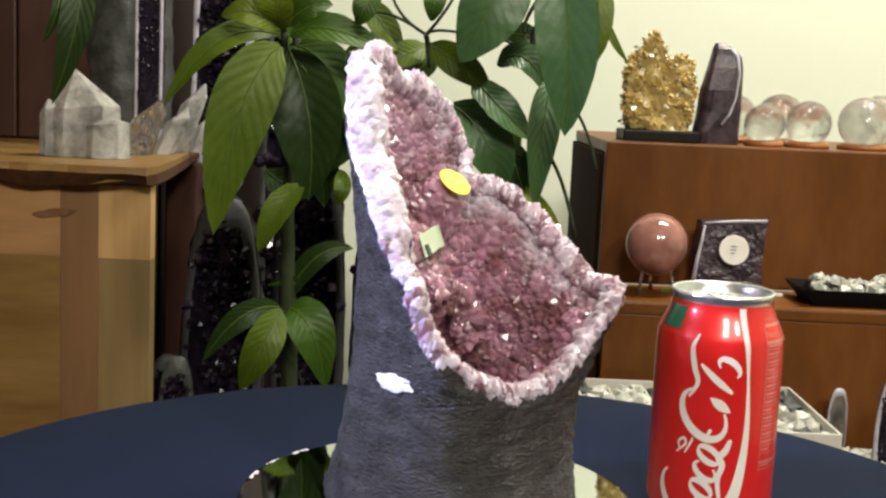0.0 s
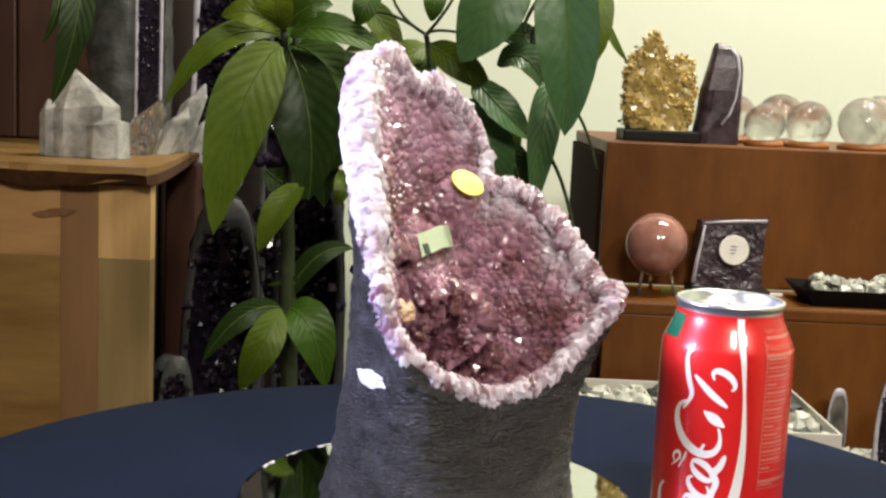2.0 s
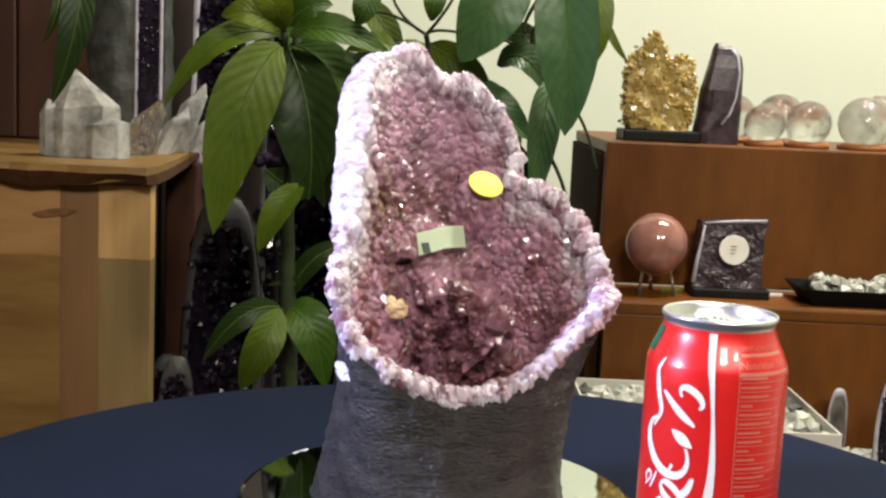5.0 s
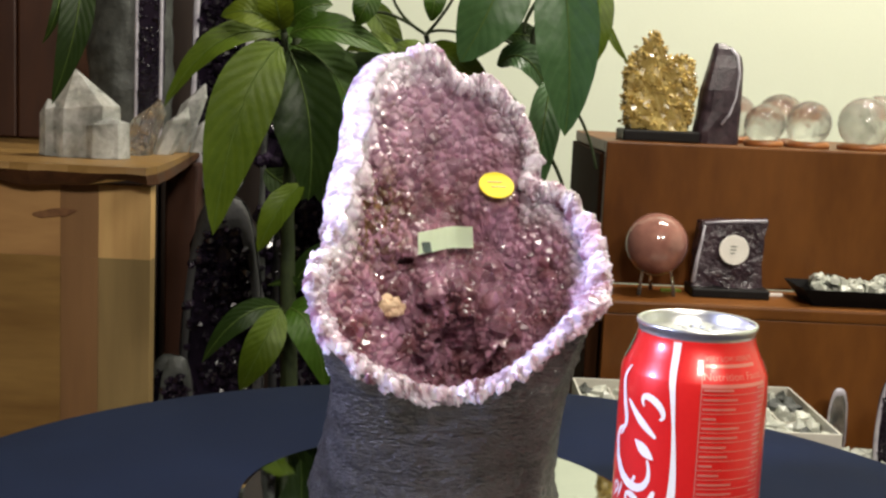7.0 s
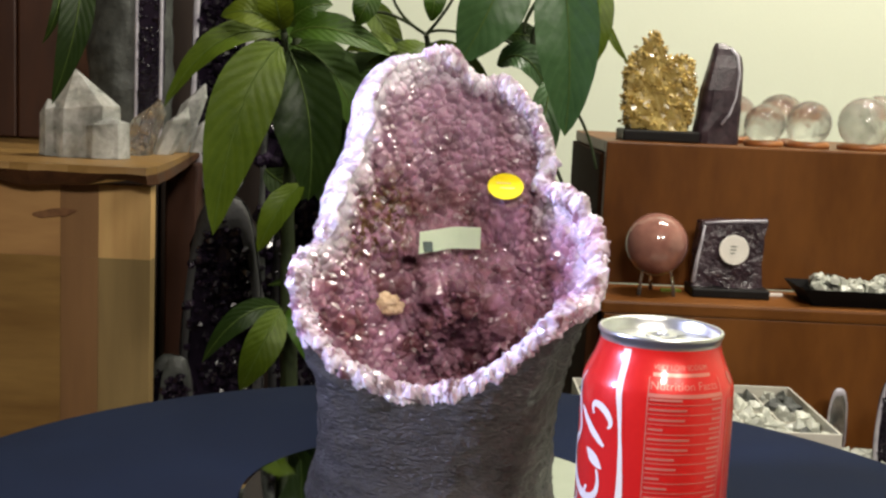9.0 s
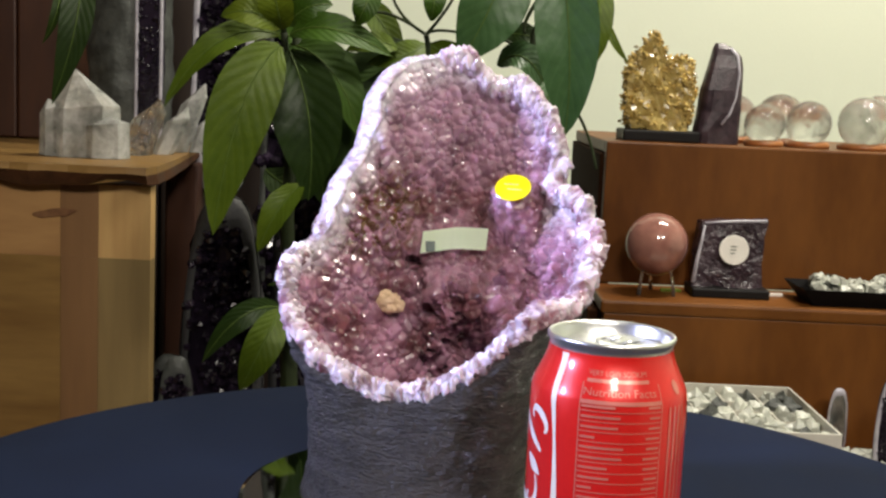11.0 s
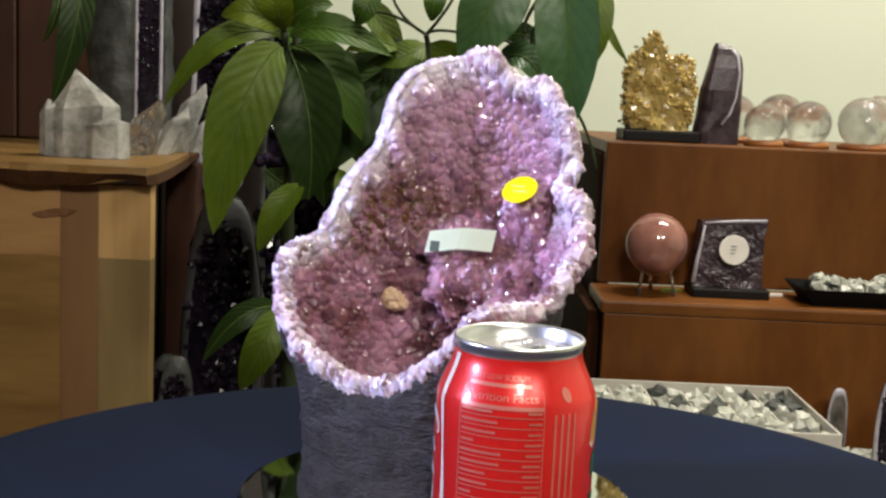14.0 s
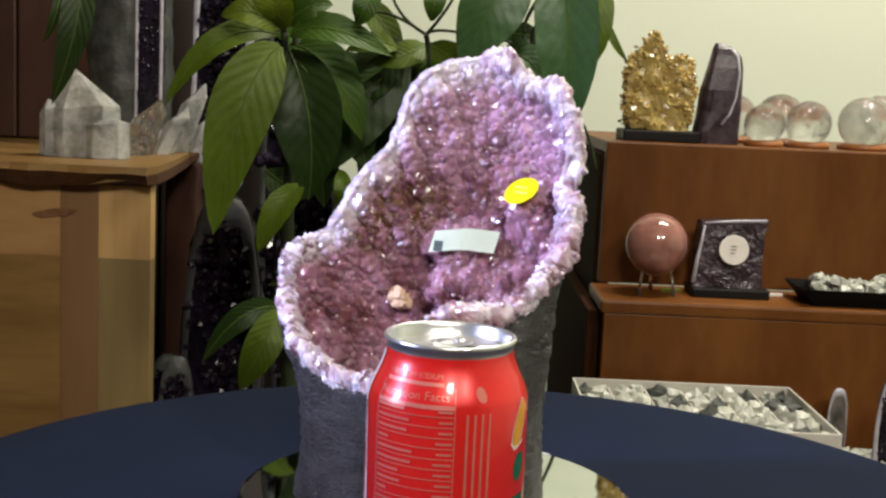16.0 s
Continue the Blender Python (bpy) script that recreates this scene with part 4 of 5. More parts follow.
def build_plant():
    plant = thing("money_tree", (0, 0, 0), "potted money tree with long green fingered leaves", "plant")
    pot = lathe([(0.05, -0.32), (0.07, -0.318), (0.085, -0.18), (0.09, -0.17), (0.082, -0.172), (0.078, -0.19), (0, -0.19)], 32)
    bmesh.ops.translate(pot, verts=pot.verts, vec=(-0.13, 1.07, 0))
    part("pot", pot, M["shelf_dark"], plant, smooth=True)
    part("trunk", tube([(-0.13, 1.07, -0.2), (-0.135, 1.065, -0.05), (-0.14, 1.062, 0.1), (-0.135, 1.06, 0.27)], 0.010, 0.004, 10), M["stem"], plant, smooth=True)
    leaf(plant, (-0.145, 1.02, 0.258), (-0.193, 1.0, 0.249), (-0.239, 1.01, 0.194), 0.026, 'b')
    leaf(plant, (-0.142, 1.0, 0.249), (-0.17, 0.98, 0.193), (-0.192, 0.99, 0.09), 0.053, 'b')
    leaf(plant, (-0.139, 1.04, 0.246), (-0.118, 1.02, 0.187), (-0.118, 1.03, 0.119), 0.061, 'd')
    leaf(plant, (-0.136, 1.02, 0.259), (-0.098, 1.0, 0.264), (-0.049, 1.01, 0.244), 0.028, 'm')
    leaf(plant, (-0.141, 1.06, 0.252), (-0.101, 1.04, 0.228), (-0.075, 1.05, 0.171), 0.043, 'm')
    leaf(plant, (-0.142, 1.0, 0.263), (-0.163, 0.98, 0.274), (-0.189, 0.99, 0.27), 0.024, 'y')
    leaf(plant, (-0.14, 1.03, 0.267), (-0.121, 1.01, 0.281), (-0.101, 1.02, 0.285), 0.022, 'm')
    leaf(plant, (-0.14, 0.99, 0.263), (-0.142, 0.97, 0.284), (-0.152, 0.98, 0.311), 0.029, 'y')
    leaf(plant, (-0.124, 1.03, 0.133), (-0.142, 1.01, 0.11), (-0.159, 1.02, 0.073), 0.027, 'b')
    leaf(plant, (-0.094, 1.05, 0.145), (-0.089, 1.03, 0.13), (-0.097, 1.04, 0.114), 0.015, 'b')
    leaf(plant, (-0.142, 1.04, 0.022), (-0.173, 1.02, 0.015), (-0.207, 1.03, -0.028), 0.022, 'd')
    leaf(plant, (-0.138, 1.02, 0.024), (-0.151, 1.0, -0.006), (-0.17, 1.01, -0.047), 0.032, 'b')
    leaf(plant, (-0.137, 1.06, 0.018), (-0.113, 1.04, 0.003), (-0.1, 1.05, -0.053), 0.041, 'm')
    leaf(plant, (-0.145, 1.1, 0.016), (-0.115, 1.08, 0.062), (-0.082, 1.09, 0.07), 0.021, 'd')
    leaf(plant, (-0.142, 1.08, 0.022), (-0.132, 1.06, 0.041), (-0.157, 1.07, 0.036), 0.013, 'd')
    leaf(plant, (0.044, 0.98, 0.333), (0.029, 0.96, 0.286), (0.007, 0.97, 0.241), 0.055, 't')
    leaf(plant, (0.078, 0.96, 0.341), (0.09, 0.94, 0.262), (0.092, 0.95, 0.187), 0.051, 't')
    leaf(plant, (0.118, 1.0, 0.325), (0.116, 0.98, 0.278), (0.114, 0.99, 0.241), 0.025, 'b')
    leaf(plant, (0.124, 1.02, 0.29), (0.132, 1.0, 0.266), (0.147, 1.01, 0.248), 0.007, 'y')
    leaf(plant, (0.045, 1.1, 0.27), (0.062, 1.08, 0.27), (0.085, 1.09, 0.265), 0.022, 'd')
    leaf(plant, (0.04, 1.05, 0.242), (0.063, 1.03, 0.248), (0.086, 1.04, 0.215), 0.028, 't')
    leaf(plant, (0.087, 1.04, 0.232), (0.08, 1.02, 0.189), (0.077, 1.03, 0.119), 0.029, 't')
    leaf(plant, (0.021, 1.06, 0.229), (0.046, 1.04, 0.204), (0.075, 1.05, 0.178), 0.029, 't')
    leaf(plant, (0.002, 1.08, 0.206), (0.034, 1.06, 0.175), (0.052, 1.07, 0.128), 0.047, 't')
    leaf(plant, (0.056, 1.1, 0.172), (0.063, 1.08, 0.15), (0.073, 1.09, 0.124), 0.03, 'd')
    leaf(plant, (0.072, 1.08, 0.135), (0.09, 1.06, 0.11), (0.114, 1.07, 0.077), 0.017, 'y')
    leaf(plant, (-0.067, 1.0, 0.303), (-0.071, 0.98, 0.283), (-0.079, 0.99, 0.268), 0.022, 'm')
    leaf(plant, (-0.021, 1.05, 0.314), (-0.017, 1.03, 0.294), (-0.019, 1.04, 0.276), 0.021, 'm')
    leaf(plant, (-0.023, 1.08, 0.258), (-0.042, 1.06, 0.247), (-0.074, 1.07, 0.239), 0.024, 'b')
    leaf(plant, (-0.02, 1.07, 0.257), (0.008, 1.05, 0.241), (0.036, 1.06, 0.22), 0.028, 'b')
    leaf(plant, (-0.048, 1.06, 0.253), (-0.066, 1.04, 0.256), (-0.092, 1.05, 0.248), 0.02, 'b')
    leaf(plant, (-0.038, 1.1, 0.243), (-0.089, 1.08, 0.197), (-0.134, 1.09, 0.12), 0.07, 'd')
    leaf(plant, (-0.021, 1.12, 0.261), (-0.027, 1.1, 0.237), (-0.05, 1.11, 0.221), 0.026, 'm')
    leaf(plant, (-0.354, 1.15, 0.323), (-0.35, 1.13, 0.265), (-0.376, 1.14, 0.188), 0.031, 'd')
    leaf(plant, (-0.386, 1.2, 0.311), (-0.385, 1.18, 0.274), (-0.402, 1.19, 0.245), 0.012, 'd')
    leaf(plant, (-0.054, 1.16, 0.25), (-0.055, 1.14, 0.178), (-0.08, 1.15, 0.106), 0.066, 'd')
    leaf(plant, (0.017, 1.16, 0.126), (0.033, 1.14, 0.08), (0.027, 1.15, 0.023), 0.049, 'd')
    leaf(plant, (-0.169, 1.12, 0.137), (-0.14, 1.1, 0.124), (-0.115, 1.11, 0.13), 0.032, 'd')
    stem(plant, (-0.147, 1.06, 0.262), (-0.141, 1.06, 0.143), (-0.137, 1.06, -0.063), 0.0035)
    stem(plant, (-0.144, 1.04, 0.261), (-0.151, 1.04, 0.298), (-0.15, 1.04, 0.326), 0.0025)
    stem(plant, (-0.023, 1.05, 0.265), (-0.05, 1.05, 0.289), (-0.056, 1.05, 0.322), 0.0015)
    stem(plant, (-0.023, 1.05, 0.265), (-0.006, 1.05, 0.288), (0.005, 1.05, 0.31), 0.0015)
    stem(plant, (-0.023, 1.05, 0.265), (-0.055, 1.05, 0.281), (-0.074, 1.05, 0.279), 0.0015)
    stem(plant, (-0.023, 1.05, 0.265), (-0.013, 1.05, 0.269), (0.007, 1.05, 0.268), 0.0015)
    stem(plant, (-0.023, 1.06, 0.265), (-0.021, 1.06, 0.254), (-0.019, 1.06, 0.237), 0.0025)
    stem(plant, (0.072, 1.08, 0.184), (0.099, 1.08, 0.152), (0.119, 1.08, 0.091), 0.002)
    stem(plant, (0.109, 1.06, 0.209), (0.123, 1.06, 0.184), (0.132, 1.06, 0.155), 0.0015)
    stem(plant, (0.029, 1.07, 0.264), (0.049, 1.07, 0.263), (0.062, 1.07, 0.251), 0.0015)
    stem(plant, (0.077, 1.06, 0.285), (0.071, 1.06, 0.256), (0.093, 1.06, 0.228), 0.0025)
    stem(plant, (-0.144, 1.06, 0.018), (-0.139, 1.06, -0.011), (-0.136, 1.06, -0.063), 0.002)
    stem(plant, (0.094, 1.06, 0.329), (0.067, 1.06, 0.29), (0.063, 1.06, 0.27), 0.002)
    leaf(plant, (-0.155, 1.08, 0.262), (-0.118, 1.07, 0.245), (-0.092, 1.07, 0.205), 0.034, 'm')
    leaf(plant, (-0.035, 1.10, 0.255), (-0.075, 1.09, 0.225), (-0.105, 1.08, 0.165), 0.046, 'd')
    leaf(plant, (0.055, 1.12, 0.262), (0.085, 1.11, 0.240), (0.098, 1.10, 0.200), 0.026, 't')
    leaf(plant, (0.020, 1.12, 0.225), (0.048, 1.11, 0.190), (0.058, 1.11, 0.140), 0.036, 'b')
    leaf(plant, (-0.15, 1.07, 0.275), (-0.185, 1.06, 0.300), (-0.225, 1.06, 0.296), 0.026, 'b')
    # the dense fan of leaves behind the geode
    leaf(plant, (-0.142, 1.10, 0.258), (-0.105, 1.08, 0.232), (-0.052, 1.09, 0.246), 0.036, 'm')
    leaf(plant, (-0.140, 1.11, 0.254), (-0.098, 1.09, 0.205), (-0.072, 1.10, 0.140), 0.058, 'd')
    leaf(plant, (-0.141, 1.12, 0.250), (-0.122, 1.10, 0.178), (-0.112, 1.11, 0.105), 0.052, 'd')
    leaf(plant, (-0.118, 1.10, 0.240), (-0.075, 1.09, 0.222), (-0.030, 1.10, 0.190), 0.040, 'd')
    leaf(plant, (-0.090, 1.12, 0.300), (-0.062, 1.11, 0.272), (-0.048, 1.11, 0.240), 0.026, 'b')
    stand = thing("plant_stand", (-0.13, 1.07, FLOOR_Z), "low dark plant stand", "stand")
    part("seat", lathe([(0.1, 0.40), (0.11, 0.405), (0.11, 0.425), (0.1, 0.43), (0, 0.43)], 32), M["shelf_dark"], stand)
    for k in range(3):
        a = 2 * math.pi * k / 3
        part("leg", tube([(0.1 * math.cos(a), 0.1 * math.sin(a), 0), (0.07 * math.cos(a), 0.07 * math.sin(a), 0.41)], 0.011, 0.011, 8), M["shelf_dark"], stand)


# ---- stepped display on the right ----
def build_display():
    d = thing("stepped_display", (0, 0, 0), "stepped brown stained wooden display stand", "display stand")
    x0, x1 = 0.172, 0.95
    part("top_board", box_bm(x0, x1, 1.3185, 1.62, 0.157, 0.1705, 0.002), M["shelf"], d)
    part("upper_riser", box_bm(x0, x1, 1.300, 1.318, 0.016, 0.171, 0.002), M["shelf"], d)
    part("middle_board", box_bm(x0 - 0.010, x1, 1.192, 1.299, 0.002, 0.0155, 0.003), M["shelf"], d)
    part("lower_riser", box_bm(x0 - 0.006, x1, 1.1935, 1.212, -0.128, 0.0015, 0.001), M["shelf"], d)
    part("bottom_board", box_bm(x0 - 0.03, x1, 0.93, 1.199, -0.142, -0.128, 0.003), M["shelf"], d)
    # the side panels use a darker brown than the boards and risers
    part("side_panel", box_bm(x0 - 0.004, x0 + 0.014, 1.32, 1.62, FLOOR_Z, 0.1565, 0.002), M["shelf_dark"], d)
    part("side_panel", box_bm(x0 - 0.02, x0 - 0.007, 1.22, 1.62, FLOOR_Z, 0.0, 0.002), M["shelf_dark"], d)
    part("front_panel", box_bm(x0 - 0.02, x1, 0.945, 0.96, FLOOR_Z, -0.143, 0.002), M["shelf"], d)
    # citrine cluster on a black base
    z = 0.1707
    b = thing("citrine_cluster", (0.236, 1.365, z), "golden citrine crystal cluster on a flat black base", "crystal")
    part("base", box_bm(-0.042, 0.043, -0.03, 0.03, 0, 0.0125, 0.002), M["black"], b)
    bm = bmesh.new()
    bmesh.ops.create_cube(bm, size=1)
    bmesh.ops.subdivide_edges(bm, edges=bm.edges, cuts=12, use_grid_fill=True)
    for v in bm.verts:
        x, y, zz = v.co.x, v.co.y, v.co.z + 0.5
        top = 0.074 + 0.030 * math.exp(-((x + 0.16) / 0.22) ** 2) + 0.006 * math.exp(-((x - 0.36) / 0.1) ** 2)
        w = 0.064 + 0.010 * math.sin(zz * 3.0) - 0.016 * max(0, zz - 0.8)
        q = Vector((x * w - 0.001, y * 0.036 * (1 - 0.4 * zz), 0.0125 + zz * top))
        v.co = q + Vector((1, 0.6, 0.6)) * 0.006 * noise.noise(q * 45) + Vector((0.5, -1, 0.5)) * 0.004 * noise.noise(q * 120)
        v.co.z = max(v.co.z, 0.0125)
    bm.normal_update()
    verts0 = [(v.co.copy(), v.normal.copy()) for v in bm.verts]
    part("matrix_stone", bm, M["citrine"], b)
    rng = random.Random(11)
    vs, fs = [], []
    for _ in range(2400):
        q, nn = rng.choice(verts0)
        if q.z < 0.015:
            continue
        nn = (nn + Vector((rng.gauss(0, 0.5), rng.gauss(0, 0.5), rng.gauss(0, 0.5)))).normalized()
        q = q + Vector((rng.gauss(0, 1), 0, rng.gauss(0, 1))) * 0.0022
        r = 0.0009 + 0.0020 * rng.random() ** 2
        crystal_verts(q - nn * 0.0022, nn, r, 0.0028 + r * 1.2, vs, fs, rng, shoulder=0.35)
    from_data("crystal_druse", vs, fs, M["citrine"], b, "golden crystal points", kind="stuff")
    # tall dark polished geode piece
    b = thing("cut_base_geode", (0.303, 1.365, z), "tall dark amethyst piece with a pale polished edge", "crystal")
    bm = bmesh.new()
    rings = []
    for zz, w, dx in ((0.0, 0.0255, 0.0), (0.014, 0.0258, 0.0), (0.035, 0.0245, 0.001), (0.06, 0.0228, 0.0025), (0.085, 0.0200, 0.0045), (0.098, 0.0165, 0.0045), (0.106, 0.0115, 0.001), (0.112, 0.0050, -0.003)):
        ring = []
        for i in range(20):
            a = 2 * math.pi * i / 20
            k = 1 + 0.09 * noise.noise(Vector((math.cos(a) * 1.6, math.sin(a) * 1.6, zz * 40)))
            ring.append(bm.verts.new((dx + w * k * math.copysign(abs(math.cos(a)) ** 0.6, math.cos(a)), 0.75 * w * k * math.copysign(abs(math.sin(a)) ** 0.6, math.sin(a)), zz)))
        rings.append(ring)
    for r0, r1 in zip(rings, rings[1:]):
        for i in range(20):
            bm.faces.new((r0[i], r0[(i + 1) % 20], r1[(i + 1) % 20], r1[i]))
    bm.faces.new(rings[0][::-1])
    bm.faces.new(rings[-1])
    part("stone", bm, M["smoky"], b)
    part("pale_edge", tube([(0.001, -0.0195, 0.022), (0.010, -0.0178, 0.034), (0.0155, -0.0158, 0.052), (0.0180, -0.0140, 0.078), (0.0150, -0.0118, 0.098), (0.008, -0.0075, 0.106)], 0.0014, 0.0026, 8), M["agate"], b, "pale polished edge", smooth=True)
    # crystal balls
    spec = ((0.352, 1.345, 0.0225, "glass"), (0.406, 1.362, 0.0255, "glass"), (0.470, 1.366, 0.029, "milky"), (0.338, 1.44, 0.028, "milky"), (0.392, 1.43, 0.029, "glass"), (0.51, 1.43, 0.031, "milky"))
    for x, y, r, k in spec:
        ring = thing("ball_ring", (x, y, z), "turned wooden ring under a crystal ball", "stand", "ball rings")
        part("ring", lathe([(r * 0.62, 0), (r * 0.95, 0.0), (r * 0.98, 0.004), (r * 0.85, 0.0075), (r * 0.62, 0.0055)], 32, False, False), M["wood_ring"], ring, smooth=True)
        ball = thing("crystal_ball", (x, y, z + 0.0055 + r * 0.86), "clear polished crystal ball on a wooden ring" if k == "glass" else "milky polished quartz ball on a wooden ring", "crystal ball", "crystal balls")
        bm = bmesh.new()
        bmesh.ops.create_uvsphere(bm, u_segments=40, v_segments=24, radius=r)
        part("sphere", bm, M[k], ball, smooth=True)
    # rose sphere on three pegs
    s = thing("rose_sphere", (0.2235, 1.247, 0.0155), "polished rose quartz sphere on a small clear stand", "crystal ball")
    bm = bmesh.new()
    bmesh.ops.create_uvsphere(bm, u_segments=48, v_segments=32, radius=0.0328)
    bmesh.ops.translate(bm, verts=bm.verts, vec=(0, 0, 0.052))
    part("sphere", bm, M["rose"], s, smooth=True)
    for dx, dy in ((-0.018, -0.016), (0.018, -0.016), (0.0, 0.02)):
        part("peg", tube([(dx, dy, 0), (dx * 0.95, dy * 0.95, 0.012), (dx * 0.8, dy * 0.8, 0.027)], 0.0022, 0.0016, 8), M["glass"], s, smooth=True)
    # square dark crystal slab with a round white label
    s = thing("amethyst_slab", (0.302, 1.255, 0.0155), "upright squarish dark amethyst slab with a round white label", "crystal")
    part("base", box_bm(-0.041, 0.04, -0.025, 0.022, 0, 0.010, 0.002), M["black"], s)
    bm = bmesh.new()
    bmesh.ops.create_cube(bm, size=1)
    bmesh.ops.subdivide_edges(bm, edges=bm.edges, cuts=9, use_grid_fill=True)
    for v in bm.verts:
        q = v.co.copy()
        zz = q.z + 0.5
        left, right = -0.039 + 0.007 * zz, 0.033 + 0.005 * zz - 0.003 * math.sin(3.0 * zz)
        x = left + (right - left) * (q.x + 0.5)
        v.co = Vector((x, q.y * 0.026 + 0.006 * zz, 0.010 + zz * (0.069 + 0.045 * x)))
        v.co += Vector((1, 0.5, 0.8)) * (0.0030 * noise.noise(v.co * 70) + 0.0016 * noise.noise(v.co * 190))
        v.co.z = max(v.co.z, 0.010)
    part("slab", bm, M["slab_crystal"], s)
    part("pale_edge", tube([(-0.0385, -0.0125, 0.014), (-0.0360, -0.0110, 0.035), (-0.0315, -0.0085, 0.058), (-0.0290, -0.0075, 0.074)], 0.0026, 0.0010, 6), M["agate"], s, smooth=True)
    part("pale_edge", tube([(-0.029, -0.0072, 0.0765), (-0.010, -0.0070, 0.0785), (0.012, -0.0066, 0.0800), (0.036, -0.0062, 0.0810)], 0.0012, 0.0018, 6), M["agate"], s, smooth=True)
    bm = lathe([(0.0155, 0), (0.0155, 0.0005), (0.0152, 0.0007), (0, 0.0007)], 36)
    lab = part("round_label", bm, M["print_white"], s, "round white paper label")
    lab.matrix_basis = pose(0.001, -0.0165, 0.0505, 82, 0, 0)
    for k in range(3):
        part("writing_bar", box_bm(-0.004, 0.003 - k * 0.001, 0.003 - k * 0.0035, 0.004 - k * 0.0035, 0.0008, 0.001), M["ink"], lab)
    for x, w, col, lab in ((0.2445, 0.011, "leaf_y", "small yellow-green paper tag on the shelf"), (0.352, 0.012, "print_white", "small white paper strip on the shelf")):
        tag = thing("paper_tag", (x, 1.262, 0.0155), lab, "tag")
        part("card", box_bm(-w, w, -0.003, 0.003, 0, 0.003, 0.0006), M[col], tag)
    # black tray with pale chips
    t = thing("chip_tray", (0.46, 1.238, 0.0155), "shallow black tray heaped with pale mineral chips", "tray")
    bm = bmesh.new()
    lo = [bm.verts.new(q) for q in ((-0.078, -0.028, 0), (0.14, -0.028, 0), (0.14, 0.03, 0), (-0.078, 0.03, 0))]
    hi = [bm.verts.new(q) for q in ((-0.092, -0.036, 0.018), (0.15, -0.036, 0.018), (0.15, 0.038, 0.018), (-0.092, 0.038, 0.018))]
    bm.faces.new(lo[::-1])
    for i in range(4):
        bm.faces.new((lo[i], lo[(i + 1) % 4], hi[(i + 1) % 4], hi[i]))
    bmesh.ops.solidify(bm, geom=bm.faces, thickness=0.002)
    part("dish", bm, M["black"], t)
    rng = random.Random(2)
    vs, fs = [], []
    for _ in range(420):
        x, y = rng.uniform(-0.070, 0.13), rng.uniform(-0.017, 0.024)
        h = 0.008 + 0.014 * math.exp(-((y - 0.005) / 0.03) ** 2) * (0.75 + 0.35 * math.sin(x * 60))
        crystal_verts(Vector((x, y, 0.006 + h * rng.uniform(0.3, 0.9))), Vector((rng.gauss(0, 1), rng.gauss(0, 1), rng.gauss(0.3, 0.7))), rng.uniform(0.004, 0.009), rng.uniform(0.006, 0.012), vs, fs, rng, sides=5)
    from_data("chip_gravel", vs, fs, M["chips"], t, "heap of pale mineral chips", kind="stuff")
    # stacked white compartment trays
    xa, xb, ya, yb = 0.135, 0.352, 1.005, 1.17
    zb = -0.128
    rng = random.Random(8)
    for lvl in range(3):
        top = lvl == 2
        tr = thing("sorting_tray", (0, 0, zb + lvl * 0.0225), "white plastic compartment tray with small pale stones" if top else "white plastic compartment tray in a stack", "tray", "stacked trays")
        part("bottom", box_bm(xa, xb, ya, yb, 0, 0.003), M["white_plastic"], tr)
        for q in ((xa, xb, ya, ya + 0.002), (xa, xb, yb - 0.002, yb), (xa, xa + 0.002, ya + 0.0021, yb - 0.0021), (xb - 0.002, xb, ya + 0.0021, yb - 0.0021)):
            part("side", box_bm(*q, 0.0032, 0.0222, 0.0005), M["white_plastic"], tr)
        if not top:
            continue
        for i in range(1, 6):
            x = xa + (xb - xa) * i / 6
            part("divider", box_bm(x - 0.0008, x + 0.0008, ya + 0.0022, yb - 0.0022, 0.0032, 0.014), M["white_plastic"], tr)
        for j in range(1, 5):
            y = ya + (yb - ya) * j / 5
            part("divider", box_bm(xa + 0.0022, xb - 0.0022, y - 0.0008, y + 0.0008, 0.0032, 0.0135), M["white_plastic"], tr)
        shapes = []
        for sd in range(7):
            bm = bmesh.new()
            bmesh.ops.create_icosphere(bm, subdivisions=2, radius=1)
            for v in bm.verts:
                k = 1 + 0.7 * noise.noise(v.co * 1.5 + Vector((sd * 7.3, 0, 0))) + 0.3 * noise.noise(v.co * 4 + Vector((0, sd * 3.1, 0)))
                v.co = Vector((v.co.x * 0.0105 * k, v.co.y * 0.0085 * k, max(0.0, (v.co.z * k + 0.85) * 0.0092)))
            me = bpy.data.meshes.new("stone")
            bm.to_mesh(me)
            bm.free()
            me.materials.append(M["geode_rind"] if sd == 5 else M["chips"])
            shapes.append(me)
        for i in range(6):
            for j in range(5):
                for k in (0.3, 0.7):
                    stone = new("tumbled_stone", rng.choice(shapes))
                    tagged(stone, "small pale broken stone in a tray compartment", "stone", "stones in the tray")
                    stone.matrix_basis = pose(xa + (xb - xa) * (i + k) / 6, ya + (yb - ya) * (j + 0.5 + rng.uniform(-0.12, 0.12)) / 5, zb + lvl * 0.0225 + 0.003, 0, 0, rng.random() * 360)
    # small upright pieces beside the trays
    for x, y, w, h, dark in ((0.400, 1.168, 0.0115, 0.070, False), (0.430, 1.10, 0.019, 0.102, True)):
        b = thing("crystal_tower", (x, y, zb), "upright smoky crystal piece with a pale polished edge" if dark else "small upright pale polished crystal piece", "crystal", "crystal towers")
        tall_geode(b, w, 0.009, h, M["rock_dark"] if dark else M["milky"], M["dark_crystal"] if dark else M["milky"], M["agate"], 0, seed=x * 9)
